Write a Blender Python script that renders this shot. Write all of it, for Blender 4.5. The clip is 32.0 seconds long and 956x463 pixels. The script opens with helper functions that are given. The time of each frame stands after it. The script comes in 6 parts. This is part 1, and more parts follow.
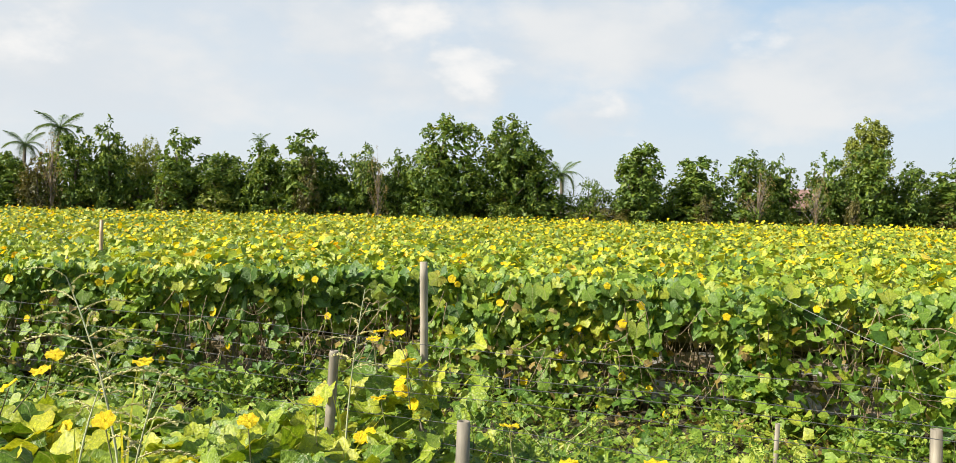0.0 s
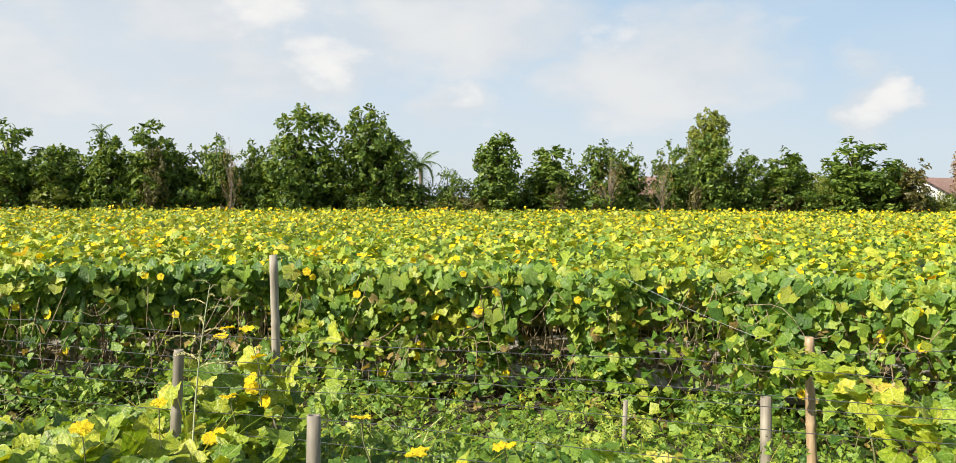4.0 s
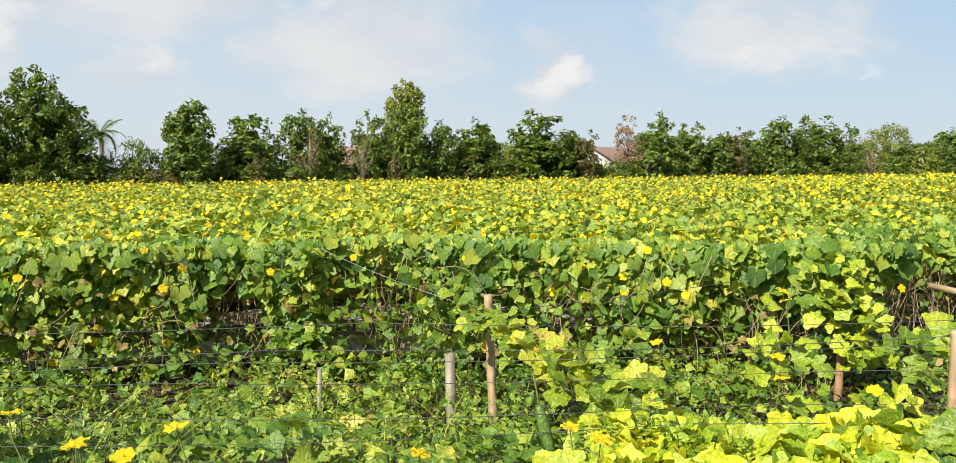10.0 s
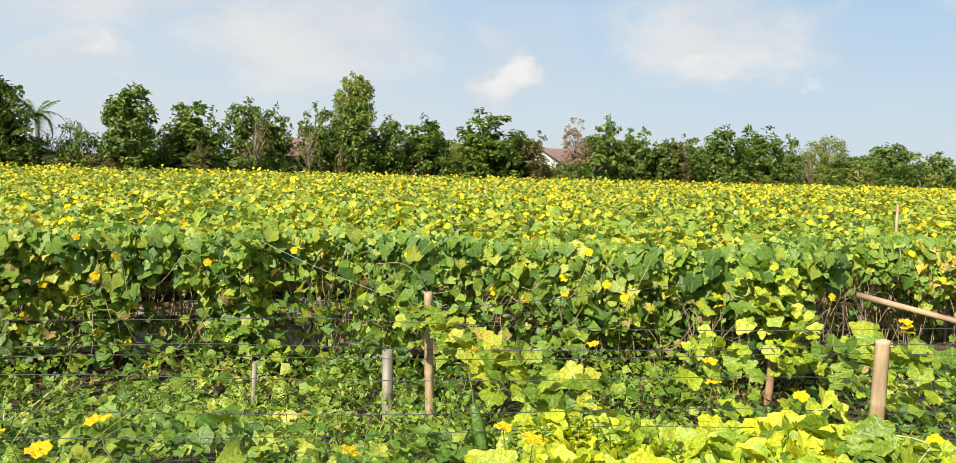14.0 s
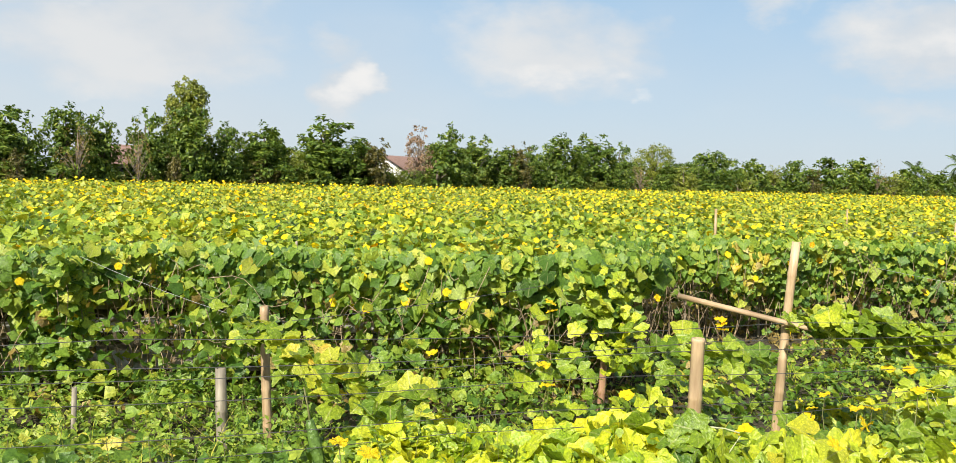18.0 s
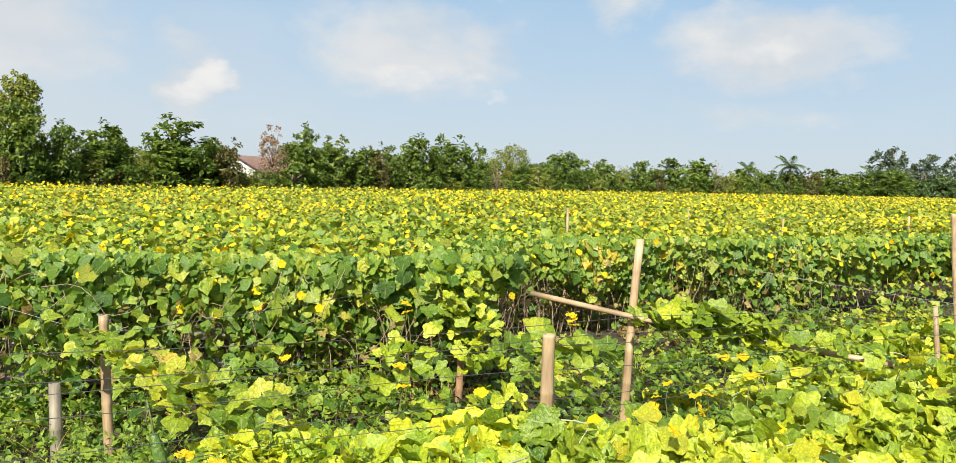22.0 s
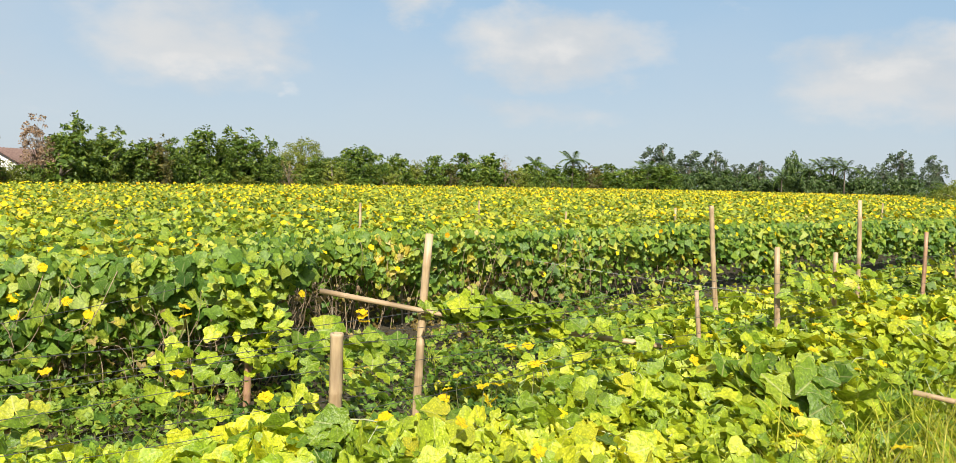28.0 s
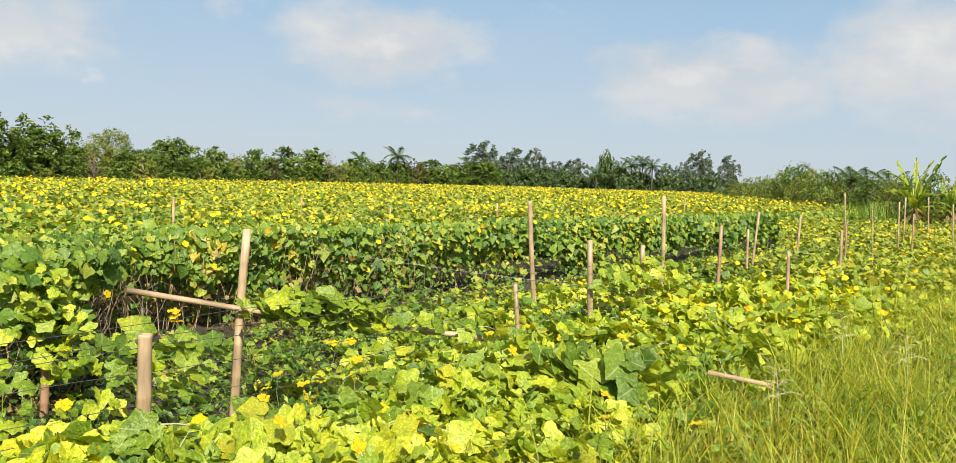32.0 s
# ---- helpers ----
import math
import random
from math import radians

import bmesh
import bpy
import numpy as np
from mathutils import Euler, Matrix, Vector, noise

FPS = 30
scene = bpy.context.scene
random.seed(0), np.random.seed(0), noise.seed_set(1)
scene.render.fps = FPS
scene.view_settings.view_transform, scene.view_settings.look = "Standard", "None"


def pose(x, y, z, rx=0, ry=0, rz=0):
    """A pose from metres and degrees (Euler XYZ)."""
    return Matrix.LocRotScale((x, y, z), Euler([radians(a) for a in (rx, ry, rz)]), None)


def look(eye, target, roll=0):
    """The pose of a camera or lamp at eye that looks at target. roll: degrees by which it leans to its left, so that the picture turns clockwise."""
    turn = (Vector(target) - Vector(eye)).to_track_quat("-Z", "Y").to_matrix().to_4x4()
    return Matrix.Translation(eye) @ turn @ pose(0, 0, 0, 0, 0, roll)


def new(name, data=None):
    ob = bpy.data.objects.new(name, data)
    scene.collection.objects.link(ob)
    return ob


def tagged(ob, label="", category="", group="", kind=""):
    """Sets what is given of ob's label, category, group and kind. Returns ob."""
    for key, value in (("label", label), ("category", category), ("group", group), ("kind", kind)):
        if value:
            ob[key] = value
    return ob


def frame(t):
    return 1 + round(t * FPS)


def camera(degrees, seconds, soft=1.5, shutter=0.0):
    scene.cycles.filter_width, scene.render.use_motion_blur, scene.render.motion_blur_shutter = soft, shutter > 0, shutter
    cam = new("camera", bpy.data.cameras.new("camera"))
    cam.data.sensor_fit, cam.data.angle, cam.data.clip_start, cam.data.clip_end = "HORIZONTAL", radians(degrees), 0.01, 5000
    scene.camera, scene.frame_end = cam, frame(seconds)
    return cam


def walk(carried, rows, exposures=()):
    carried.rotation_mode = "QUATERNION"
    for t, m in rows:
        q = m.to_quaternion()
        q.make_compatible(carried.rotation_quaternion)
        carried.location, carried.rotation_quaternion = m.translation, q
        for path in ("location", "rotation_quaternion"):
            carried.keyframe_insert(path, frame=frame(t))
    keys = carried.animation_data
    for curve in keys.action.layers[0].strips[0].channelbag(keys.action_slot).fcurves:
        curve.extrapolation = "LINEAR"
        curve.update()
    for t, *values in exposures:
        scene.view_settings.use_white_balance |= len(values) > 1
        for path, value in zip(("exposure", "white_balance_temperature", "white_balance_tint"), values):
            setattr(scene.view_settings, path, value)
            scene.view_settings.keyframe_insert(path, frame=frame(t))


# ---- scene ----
cam = camera(58.9, 32.0, soft=0.35)
EYE = 2.1
ROWS = [
    (0.0, 0.038, -0.043, -0.001, -0.98, -1.82, -1.33),
    (0.5, 0.047, -0.046, -0.002, -3.12, -2.03, -1.24),
    (1.0, 0.058, -0.049, -0.001, -5.45, -2.43, -0.93),
    (1.5, 0.071, -0.049, -0.002, -7.45, -2.36, -0.53),
    (2.0, 0.075, -0.045, -0.005, -8.17, -2.33, -0.25),
    (2.5, 0.080, -0.044, -0.006, -8.87, -2.31, -0.14),
    (4.5, 0.094, -0.045, -0.004, -11.29, -2.38, -0.53),
    (5.0, 0.099, -0.049, -0.003, -12.69, -2.41, -0.64),
    (5.5, 0.107, -0.054, -0.004, -14.07, -2.37, -0.67),
    (6.0, 0.111, -0.059, -0.009, -14.37, -2.48, -0.49),
    (6.5, 0.119, -0.057, -0.014, -16.38, -2.91, -0.45),
    (7.0, 0.133, -0.055, -0.018, -18.22, -3.34, -0.11),
    (7.5, 0.154, -0.061, -0.021, -21.58, -3.73, 0.28),
    (8.0, 0.183, -0.072, -0.024, -25.61, -4.17, 0.18),
    (8.5, 0.198, -0.082, -0.022, -28.84, -4.18, 0.46),
    (9.0, 0.202, -0.086, -0.019, -30.39, -4.14, 0.38),
    (9.5, 0.197, -0.085, -0.018, -30.35, -4.20, 0.24),
    (10.0, 0.192, -0.089, -0.016, -30.32, -4.31, 0.20),
    (10.5, 0.193, -0.090, -0.016, -30.26, -4.34, 0.12),
    (11.0, 0.198, -0.087, -0.016, -30.18, -4.29, -0.14),
    (11.5, 0.199, -0.084, -0.016, -30.05, -4.09, -0.75),
    (12.0, 0.194, -0.080, -0.021, -29.80, -4.01, -1.57),
    (12.5, 0.199, -0.075, -0.022, -29.80, -4.04, -1.85),
    (13.0, 0.206, -0.079, -0.018, -30.08, -4.15, -2.08),
    (13.5, 0.215, -0.086, -0.019, -32.10, -4.33, -2.15),
    (14.0, 0.224, -0.091, -0.014, -33.81, -4.43, -1.94),
    (14.5, 0.235, -0.096, -0.008, -35.42, -4.36, -1.98),
    (16.5, 0.259, -0.113, 0.007, -40.33, -3.87, -1.88),
    (17.0, 0.261, -0.118, 0.009, -41.74, -3.73, -1.73),
    (17.5, 0.261, -0.122, 0.008, -42.95, -3.69, -1.80),
    (18.0, 0.261, -0.132, 0.009, -44.29, -3.62, -1.66),
    (18.5, 0.263, -0.135, 0.007, -45.66, -3.62, -1.63),
    (19.0, 0.267, -0.139, 0.003, -47.05, -3.53, -1.58),
    (19.5, 0.268, -0.142, 0.005, -48.33, -3.49, -1.41),
    (20.0, 0.268, -0.147, 0.004, -49.50, -3.47, -1.49),
    (20.5, 0.268, -0.153, 0.005, -50.50, -3.45, -1.47),
    (21.0, 0.267, -0.155, 0.005, -50.59, -3.42, -1.48),
    (21.5, 0.272, -0.156, 0.008, -52.17, -3.36, -1.48),
    (22.0, 0.278, -0.156, 0.014, -53.84, -3.34, -1.48),
    (22.5, 0.287, -0.151, 0.013, -54.95, -3.34, -1.33),
    (23.0, 0.305, -0.148, 0.012, -57.52, -3.37, -1.03),
    (23.5, 0.318, -0.143, 0.010, -59.12, -3.34, -0.93),
    (24.0, 0.325, -0.143, 0.010, -59.39, -3.31, -0.75),
    (24.5, 0.336, -0.144, 0.019, -60.60, -3.23, -1.03),
    (25.0, 0.345, -0.146, 0.020, -61.57, -3.27, -1.20),
    (25.5, 0.346, -0.153, 0.020, -62.63, -3.44, -1.44),
    (27.5, 0.343, -0.170, 0.023, -66.52, -3.43, -1.55),
    (28.0, 0.344, -0.172, 0.023, -67.64, -3.39, -1.39),
    (28.5, 0.347, -0.173, 0.018, -69.32, -3.46, -1.53),
    (29.0, 0.354, -0.176, 0.019, -70.94, -3.59, -1.18),
    (29.5, 0.360, -0.180, 0.020, -72.36, -3.58, -1.11),
    (30.0, 0.360, -0.190, 0.019, -74.47, -3.49, -1.02),
    (30.5, 0.354, -0.193, 0.018, -75.79, -3.47, -1.17),
    (31.0, 0.348, -0.195, 0.020, -77.12, -3.42, -1.44),
    (31.5, 0.349, -0.196, 0.019, -78.18, -3.42, -1.61),
    (32.0, 0.346, -0.198, 0.017, -79.41, -3.37, -1.79),
]
walk(cam, [(t, pose(x, y, EYE + z, 90 + pitch, roll, yaw)) for t, x, y, z, yaw, pitch, roll in ROWS],
     exposures=[(0.0, 0.74), (5.0, 0.68), (9.0, 0.65), (20.0, 0.64), (25.0, 0.57), (32.0, 0.51)])

# ---- world and sun ----
SUN_AZ, SUN_EL = -112.0, 38.0


def make_world():
    w = bpy.data.worlds.new("sky")
    scene.world = w
    w.use_nodes = True
    nt = w.node_tree
    nt.nodes.clear()
    N, L = nt.nodes.new, nt.links.new
    out = N("ShaderNodeOutputWorld")
    bg = N("ShaderNodeBackground")
    L(bg.outputs[0], out.inputs[0])
    sky = N("ShaderNodeTexSky")
    sky.sky_type = "NISHITA"
    sky.sun_disc = False
    sky.sun_elevation = radians(SUN_EL)
    sky.sun_rotation = radians(SUN_AZ)
    sky.air_density, sky.dust_density, sky.ozone_density = 1.0, 1.2, 1.5
    scale = N("ShaderNodeVectorMath")
    scale.operation = "SCALE"
    scale.inputs[3].default_value = 0.08
    L(sky.outputs[0], scale.inputs[0])
    co = N("ShaderNodeTexCoord")
    sep = N("ShaderNodeSeparateXYZ")
    L(co.outputs["Generated"], sep.inputs[0])

    def m_(op, a, b=None, clamp=False):
        m = N("ShaderNodeMath")
        m.operation, m.use_clamp = op, clamp
        for i, v in enumerate((a, b)):
            if v is None:
                continue
            if isinstance(v, (int, float)):
                m.inputs[i].default_value = v
            else:
                L(v, m.inputs[i])
        return m.outputs[0]

    def rgb(fac, a, b):
        x = N("ShaderNodeMix")
        x.data_type = "RGBA"
        for s, v in (("Factor", fac), ("A", a), ("B", b)):
            if isinstance(v, tuple):
                x.inputs[s].default_value = v
            elif isinstance(v, (int, float)):
                x.inputs[s].default_value = v
            else:
                L(v, x.inputs[s])
        return x.outputs["Result"]

    up = m_("ABSOLUTE", sep.outputs[2])
    # moist air: pale at the horizon, blue above it, whiter towards the sun
    low = N("ShaderNodeMapRange")
    low.inputs[1].default_value, low.inputs[2].default_value = 0.0, 0.30
    L(up, low.inputs[0])
    air = rgb(low.outputs[0], HAZE_LOW, HAZE_HIGH)
    west = N("ShaderNodeMapRange")
    west.inputs[1].default_value, west.inputs[2].default_value = 0.85, -0.55
    L(sep.outputs[0], west.inputs[0])
    air = rgb(m_("MULTIPLY", west.outputs[0], 0.95), air, HAZE_WEST)
    hz = N("ShaderNodeMapRange")
    hz.inputs[1].default_value, hz.inputs[2].default_value = 0.15, 0.7
    hz.inputs[3].default_value, hz.inputs[4].default_value = 0.88, 0.15
    L(up, hz.inputs[0])
    base = rgb(hz.outputs[0], scale.outputs[0], air)
    # bearing and height of the view, warped a little so that clouds have ragged edges
    az = m_("MULTIPLY", m_("ARCTAN2", sep.outputs[0], sep.outputs[1]), 57.2958)
    el = m_("MULTIPLY", m_("ARCSINE", sep.outputs[2]), 57.2958)
    vec = N("ShaderNodeMapping")
    vec.inputs["Scale"].default_value = (1.0, 1.0, 1.9)
    L(co.outputs["Generated"], vec.inputs[0])

    def cloud_noise(s, detail, rough):
        n = N("ShaderNodeTexNoise")
        n.inputs["Scale"].default_value, n.inputs["Detail"].default_value, n.inputs["Roughness"].default_value = s, detail, rough
        L(vec.outputs[0], n.inputs[0])
        return n.outputs[0]

    def span(v, lo, hi):
        r = N("ShaderNodeMapRange")
        r.interpolation_type = "SMOOTHSTEP"
        r.inputs[1].default_value, r.inputs[2].default_value = lo, hi
        L(v, r.inputs[0])
        return r.outputs[0]

    az = m_("ADD", az, m_("MULTIPLY", m_("SUBTRACT", cloud_noise(9.0, 5.0, 0.55), 0.5), 7.0))
    el = m_("ADD", el, m_("MULTIPLY", m_("SUBTRACT", cloud_noise(11.3, 5.0, 0.55), 0.5), 4.5))

    def mass(rows):
        dens = None
        for a, e, hw, hh, k in rows:
            dx = m_("DIVIDE", m_("SUBTRACT", az, a), hw * 1.4)
            dy = m_("DIVIDE", m_("SUBTRACT", el, e), hh * 1.4)
            d = m_("MULTIPLY", m_("SUBTRACT", 1.0, m_("ADD", m_("MULTIPLY", dx, dx), m_("MULTIPLY", dy, dy)), True), k)
            dens = d if dens is None else m_("MAXIMUM", dens, d)
        return dens

    puff, fine = cloud_noise(13.0, 8.0, 0.55), cloud_noise(34.0, 6.0, 0.6)
    lumps = m_("ADD", m_("MULTIPLY", m_("SUBTRACT", puff, 0.5), 1.0), m_("MULTIPLY", m_("SUBTRACT", fine, 0.5), 0.25))
    body = span(m_("ADD", mass(CLOUDS), lumps), 0.02, 0.95)
    head = span(m_("ADD", mass(HEADS), m_("MULTIPLY", lumps, 1.5)), 0.22, 1.0)
    # a thin milky veil, thicker towards the sun
    veil = m_("MULTIPLY", span(cloud_noise(4.0, 5.0, 0.5), 0.36, 0.70), m_("ADD", 0.12, m_("MULTIPLY", west.outputs[0], 0.6)))
    cover = m_("MAXIMUM", m_("MULTIPLY", body, 0.92), veil)
    tone = rgb(span(cloud_noise(6.5, 6.0, 0.5), 0.36, 0.66), CLOUD_DARK, CLOUD_LIT)
    sky_colour = rgb(cover, base, tone)
    L(rgb(m_("MULTIPLY", head, 0.75), sky_colour, CLOUD_HEAD), bg.inputs[0])
    bg.inputs[1].default_value = 1.0


HAZE_LOW, HAZE_HIGH, HAZE_WEST = (0.42, 0.475, 0.52, 1), (0.195, 0.36, 0.535, 1), (0.475, 0.507, 0.535, 1)
CLOUD_DARK, CLOUD_LIT, CLOUD_HEAD = (0.435, 0.462, 0.488, 1), (0.505, 0.51, 0.512, 1), (0.61, 0.595, 0.575, 1)
# cloud bodies and their sunlit heads: bearing, height, half width, half height (degrees), weight
CLOUDS = [(-25.3, 8.4, 11, 4.0, 0.9), (-8.0, 11.6, 6, 2.6, 1.0), (-5.9, 8.0, 5.5, 2.6, 0.8), (0.4, 8.6, 3.2, 2.4, 1.0), (8.4, 11.4, 9, 3.4, 1.0), (9.0, 6.3, 2.4, 1.6, 0.8), (22.9, 8.4, 7.6, 3.8, 1.0), (-18, 6.4, 8, 2.0, 0.7), (35.6, 5.8, 1.9, 2.2, 1.0), (34.4, 8.3, 1.5, 1.5, 0.6),
          (48.7, 8.8, 6.4, 3.0, 0.85), (62.6, 11.6, 2.4, 1.2, 0.8), (72.2, 9.0, 6.6, 2.2, 1.0), (72.0, 4.6, 4.6, 0.9, 0.45), (94.8, 6.9, 7.4, 2.6, 0.95), (105.8, 7.8, 5, 3.4, 0.95), (-50, 14, 22, 9, 1.0), (140, 16, 25, 10, 0.9)]
HEADS = [(0.6, 9.2, 2.4, 1.9, 0.8), (-26.6, 9.3, 3.0, 1.5, 0.6), (-5.0, 11.6, 2.6, 1.3, 0.6), (19.2, 10.8, 2.4, 1.3, 0.6), (9.2, 6.6, 1.5, 1.0, 0.6), (35.9, 6.0, 1.5, 1.7, 0.9), (49.6, 7.1, 3.4, 0.9, 0.5), (54.9, 5.9, 1.1, 0.7, 0.6), (71.0, 8.8, 4.4, 1.1, 0.5), (93.6, 7.6, 3.6, 1.2, 0.5), (107.0, 8.6, 3.0, 1.4, 0.5)]
make_world()
sun_data = bpy.data.lights.new("sun", "SUN")
sun_data.energy, sun_data.angle, sun_data.color = 5.0, radians(0.6), (1.0, 0.93, 0.80)
sun = new("sun", sun_data)
sa, se = radians(SUN_AZ), radians(SUN_EL)
sun.matrix_world = look((60 * math.sin(sa), 60 * math.cos(sa), 60), (60 * math.sin(sa) - math.sin(sa) * math.cos(se), 60 * math.cos(sa) - math.cos(sa) * math.cos(se), 60 - math.sin(se)))
tagged(sun, "low warm morning sun", "sun", kind="structure")

# ---- materials ----


def material(name, rough=0.6):
    m = bpy.data.materials.new(name)
    m.use_nodes = True
    nt = m.node_tree
    b = nt.nodes["Principled BSDF"]
    b.inputs["Roughness"].default_value = rough
    return m, nt, b


def ramp_node(nt, stops):
    r = nt.nodes.new("ShaderNodeValToRGB")
    e = r.color_ramp.elements
    while len(e) < len(stops):
        e.new(0.5)
    for el, (p, c) in zip(e, stops):
        el.position, el.color = p, (*c, 1)
    return r


def noise_node(nt, scale, detail=4.0, rough=0.55, coord="Object", stretch=None):
    n = nt.nodes.new("ShaderNodeTexNoise")
    n.inputs["Scale"].default_value = scale
    n.inputs["Detail"].default_value = detail
    n.inputs["Roughness"].default_value = rough
    c = nt.nodes.new("ShaderNodeTexCoord")
    v = c.outputs[coord]
    if stretch:
        mp = nt.nodes.new("ShaderNodeMapping")
        mp.inputs["Scale"].default_value = stretch
        nt.links.new(v, mp.inputs[0])
        v = mp.outputs[0]
    nt.links.new(v, n.inputs[0])
    return n


def mix_node(nt, kind, fac, a, b):
    m = nt.nodes.new("ShaderNodeMix")
    m.data_type, m.blend_type = "RGBA", kind
    for s, v in (("Factor", fac), ("A", a), ("B", b)):
        if isinstance(v, (int, float)):
            m.inputs[s].default_value = v
        elif isinstance(v, tuple):
            m.inputs[s].default_value = (*v, 1)
        else:
            nt.links.new(v, m.inputs[s])
    return m.outputs["Result"]


def leaf_material(name, stops, translucent=0.4, rough=0.42, veins=False, single=False, patch=0.35, patch_scale=0.6, sheen=0.5):
    """Leaves: each its own tint, patches of lusher and drier growth, light through the blade."""
    m, nt, b = material(name, rough)
    L = nt.links.new
    if single:
        src = nt.nodes.new("ShaderNodeObjectInfo").outputs["Random"]
    else:
        src = nt.nodes.new("ShaderNodeNewGeometry").outputs["Random Per Island"]
    pn = noise_node(nt, patch_scale, 3.0)
    mixf = nt.nodes.new("ShaderNodeMix")
    mixf.inputs["Factor"].default_value = patch
    L(src, mixf.inputs["A"])
    spread = nt.nodes.new("ShaderNodeMapRange")
    spread.inputs[1].default_value, spread.inputs[2].default_value = 0.3, 0.7
    L(pn.outputs[0], spread.inputs[0])
    L(spread.outputs[0], mixf.inputs["B"])
    r = ramp_node(nt, stops)
    L(mixf.outputs["Result"], r.inputs[0])
    col = r.outputs[0]
    mot = noise_node(nt, 46.0, 4.0)
    mr = ramp_node(nt, [(0.32, (0.66, 0.70, 0.56)), (0.68, (1.34, 1.30, 1.14))] if veins else [(0.3, (0.60, 0.64, 0.56)), (0.7, (1.36, 1.31, 1.17))])
    L(mot.outputs[0], mr.inputs[0])
    col = mix_node(nt, "MULTIPLY", 1.0, col, mr.outputs[0])
    if veins:
        net = nt.nodes.new("ShaderNodeTexVoronoi")
        net.inputs["Scale"].default_value = 14.0 if single else 85.0
        L(nt.nodes.new("ShaderNodeTexCoord").outputs["Object"], net.inputs["Vector"])
        nr = ramp_node(nt, [(0.12, (1.18, 1.16, 1.05)), (0.55, (0.80, 0.84, 0.72))])
        L(net.outputs["Distance"], nr.inputs[0])
        col = mix_node(nt, "MULTIPLY", 1.0, col, nr.outputs[0])
        uv = nt.nodes.new("ShaderNodeUVMap")
        sp = nt.nodes.new("ShaderNodeSeparateXYZ")
        L(uv.outputs[0], sp.inputs[0])
        ma = nt.nodes.new("ShaderNodeMath")
        ma.operation = "MULTIPLY"
        ma.inputs[1].default_value = 5.0
        L(sp.outputs[0], ma.inputs[0])
        fr = nt.nodes.new("ShaderNodeMath")
        fr.operation = "PINGPONG"
        fr.inputs[1].default_value = 0.5
        L(ma.outputs[0], fr.inputs[0])
        vr = ramp_node(nt, [(0.0, (0.4, 0.4, 0.4)), (0.05, (0, 0, 0))])
        L(fr.outputs[0], vr.inputs[0])
        col = mix_node(nt, "MIX", vr.outputs[0], col, stops[-1][1])
    L(col, b.inputs["Base Color"])
    b.inputs["Specular IOR Level"].default_value = sheen
    bump = nt.nodes.new("ShaderNodeBump")
    bump.inputs["Strength"].default_value = 0.6
    bump.inputs["Distance"].default_value = 0.014
    L(noise_node(nt, 60.0, 2.0).outputs[0], bump.inputs["Height"])
    L(bump.outputs[0], b.inputs["Normal"])
    tr = nt.nodes.new("ShaderNodeBsdfTranslucent")
    L(mix_node(nt, "MULTIPLY", 1.0, col, (1.25, 1.1, 0.45)), tr.inputs[0])
    ms = nt.nodes.new("ShaderNodeMixShader")
    ms.inputs[0].default_value = translucent
    L(b.outputs[0], ms.inputs[1])
    L(tr.outputs[0], ms.inputs[2])
    L(ms.outputs[0], nt.nodes["Material Output"].inputs[0])
    return m


# one vine in several tones: shaded curtain painted darker, lit bank and top lighter
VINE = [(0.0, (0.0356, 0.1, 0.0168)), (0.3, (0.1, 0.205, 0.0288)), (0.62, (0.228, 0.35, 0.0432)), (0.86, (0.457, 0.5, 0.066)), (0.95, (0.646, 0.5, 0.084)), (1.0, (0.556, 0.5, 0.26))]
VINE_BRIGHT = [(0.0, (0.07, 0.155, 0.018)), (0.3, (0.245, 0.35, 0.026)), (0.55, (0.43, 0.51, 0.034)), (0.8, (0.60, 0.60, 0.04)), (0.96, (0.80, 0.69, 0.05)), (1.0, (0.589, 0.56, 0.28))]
# brighter, yellower copy of the bank tones: sunlight put into the colour
VINE_SUNLIT = [(0.0, (0.12, 0.24, 0.016)), (0.3, (0.32, 0.45, 0.024)), (0.6, (0.58, 0.62, 0.03)), (0.92, (0.84, 0.75, 0.04)), (1.0, (0.64, 0.64, 0.26))]
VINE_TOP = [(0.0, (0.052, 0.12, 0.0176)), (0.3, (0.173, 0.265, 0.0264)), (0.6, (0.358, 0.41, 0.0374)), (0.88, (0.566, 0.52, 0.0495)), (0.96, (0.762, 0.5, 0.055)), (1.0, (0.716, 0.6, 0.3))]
ORCHARD = [(0.0, (0.04, 0.085, 0.018)), (0.45, (0.105, 0.178, 0.03)), (0.8, (0.215, 0.295, 0.05)), (1.0, (0.44, 0.46, 0.11))]
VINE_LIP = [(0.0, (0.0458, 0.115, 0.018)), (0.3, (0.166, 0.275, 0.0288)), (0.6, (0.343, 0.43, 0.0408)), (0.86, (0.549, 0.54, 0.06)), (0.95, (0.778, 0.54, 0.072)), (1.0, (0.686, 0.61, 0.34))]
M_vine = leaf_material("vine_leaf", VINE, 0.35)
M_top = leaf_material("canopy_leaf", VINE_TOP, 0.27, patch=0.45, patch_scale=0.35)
M_sunlit = leaf_material("sunlit_vine_leaf", VINE_SUNLIT, 0.3, veins=True, patch=0.4, patch_scale=0.9)
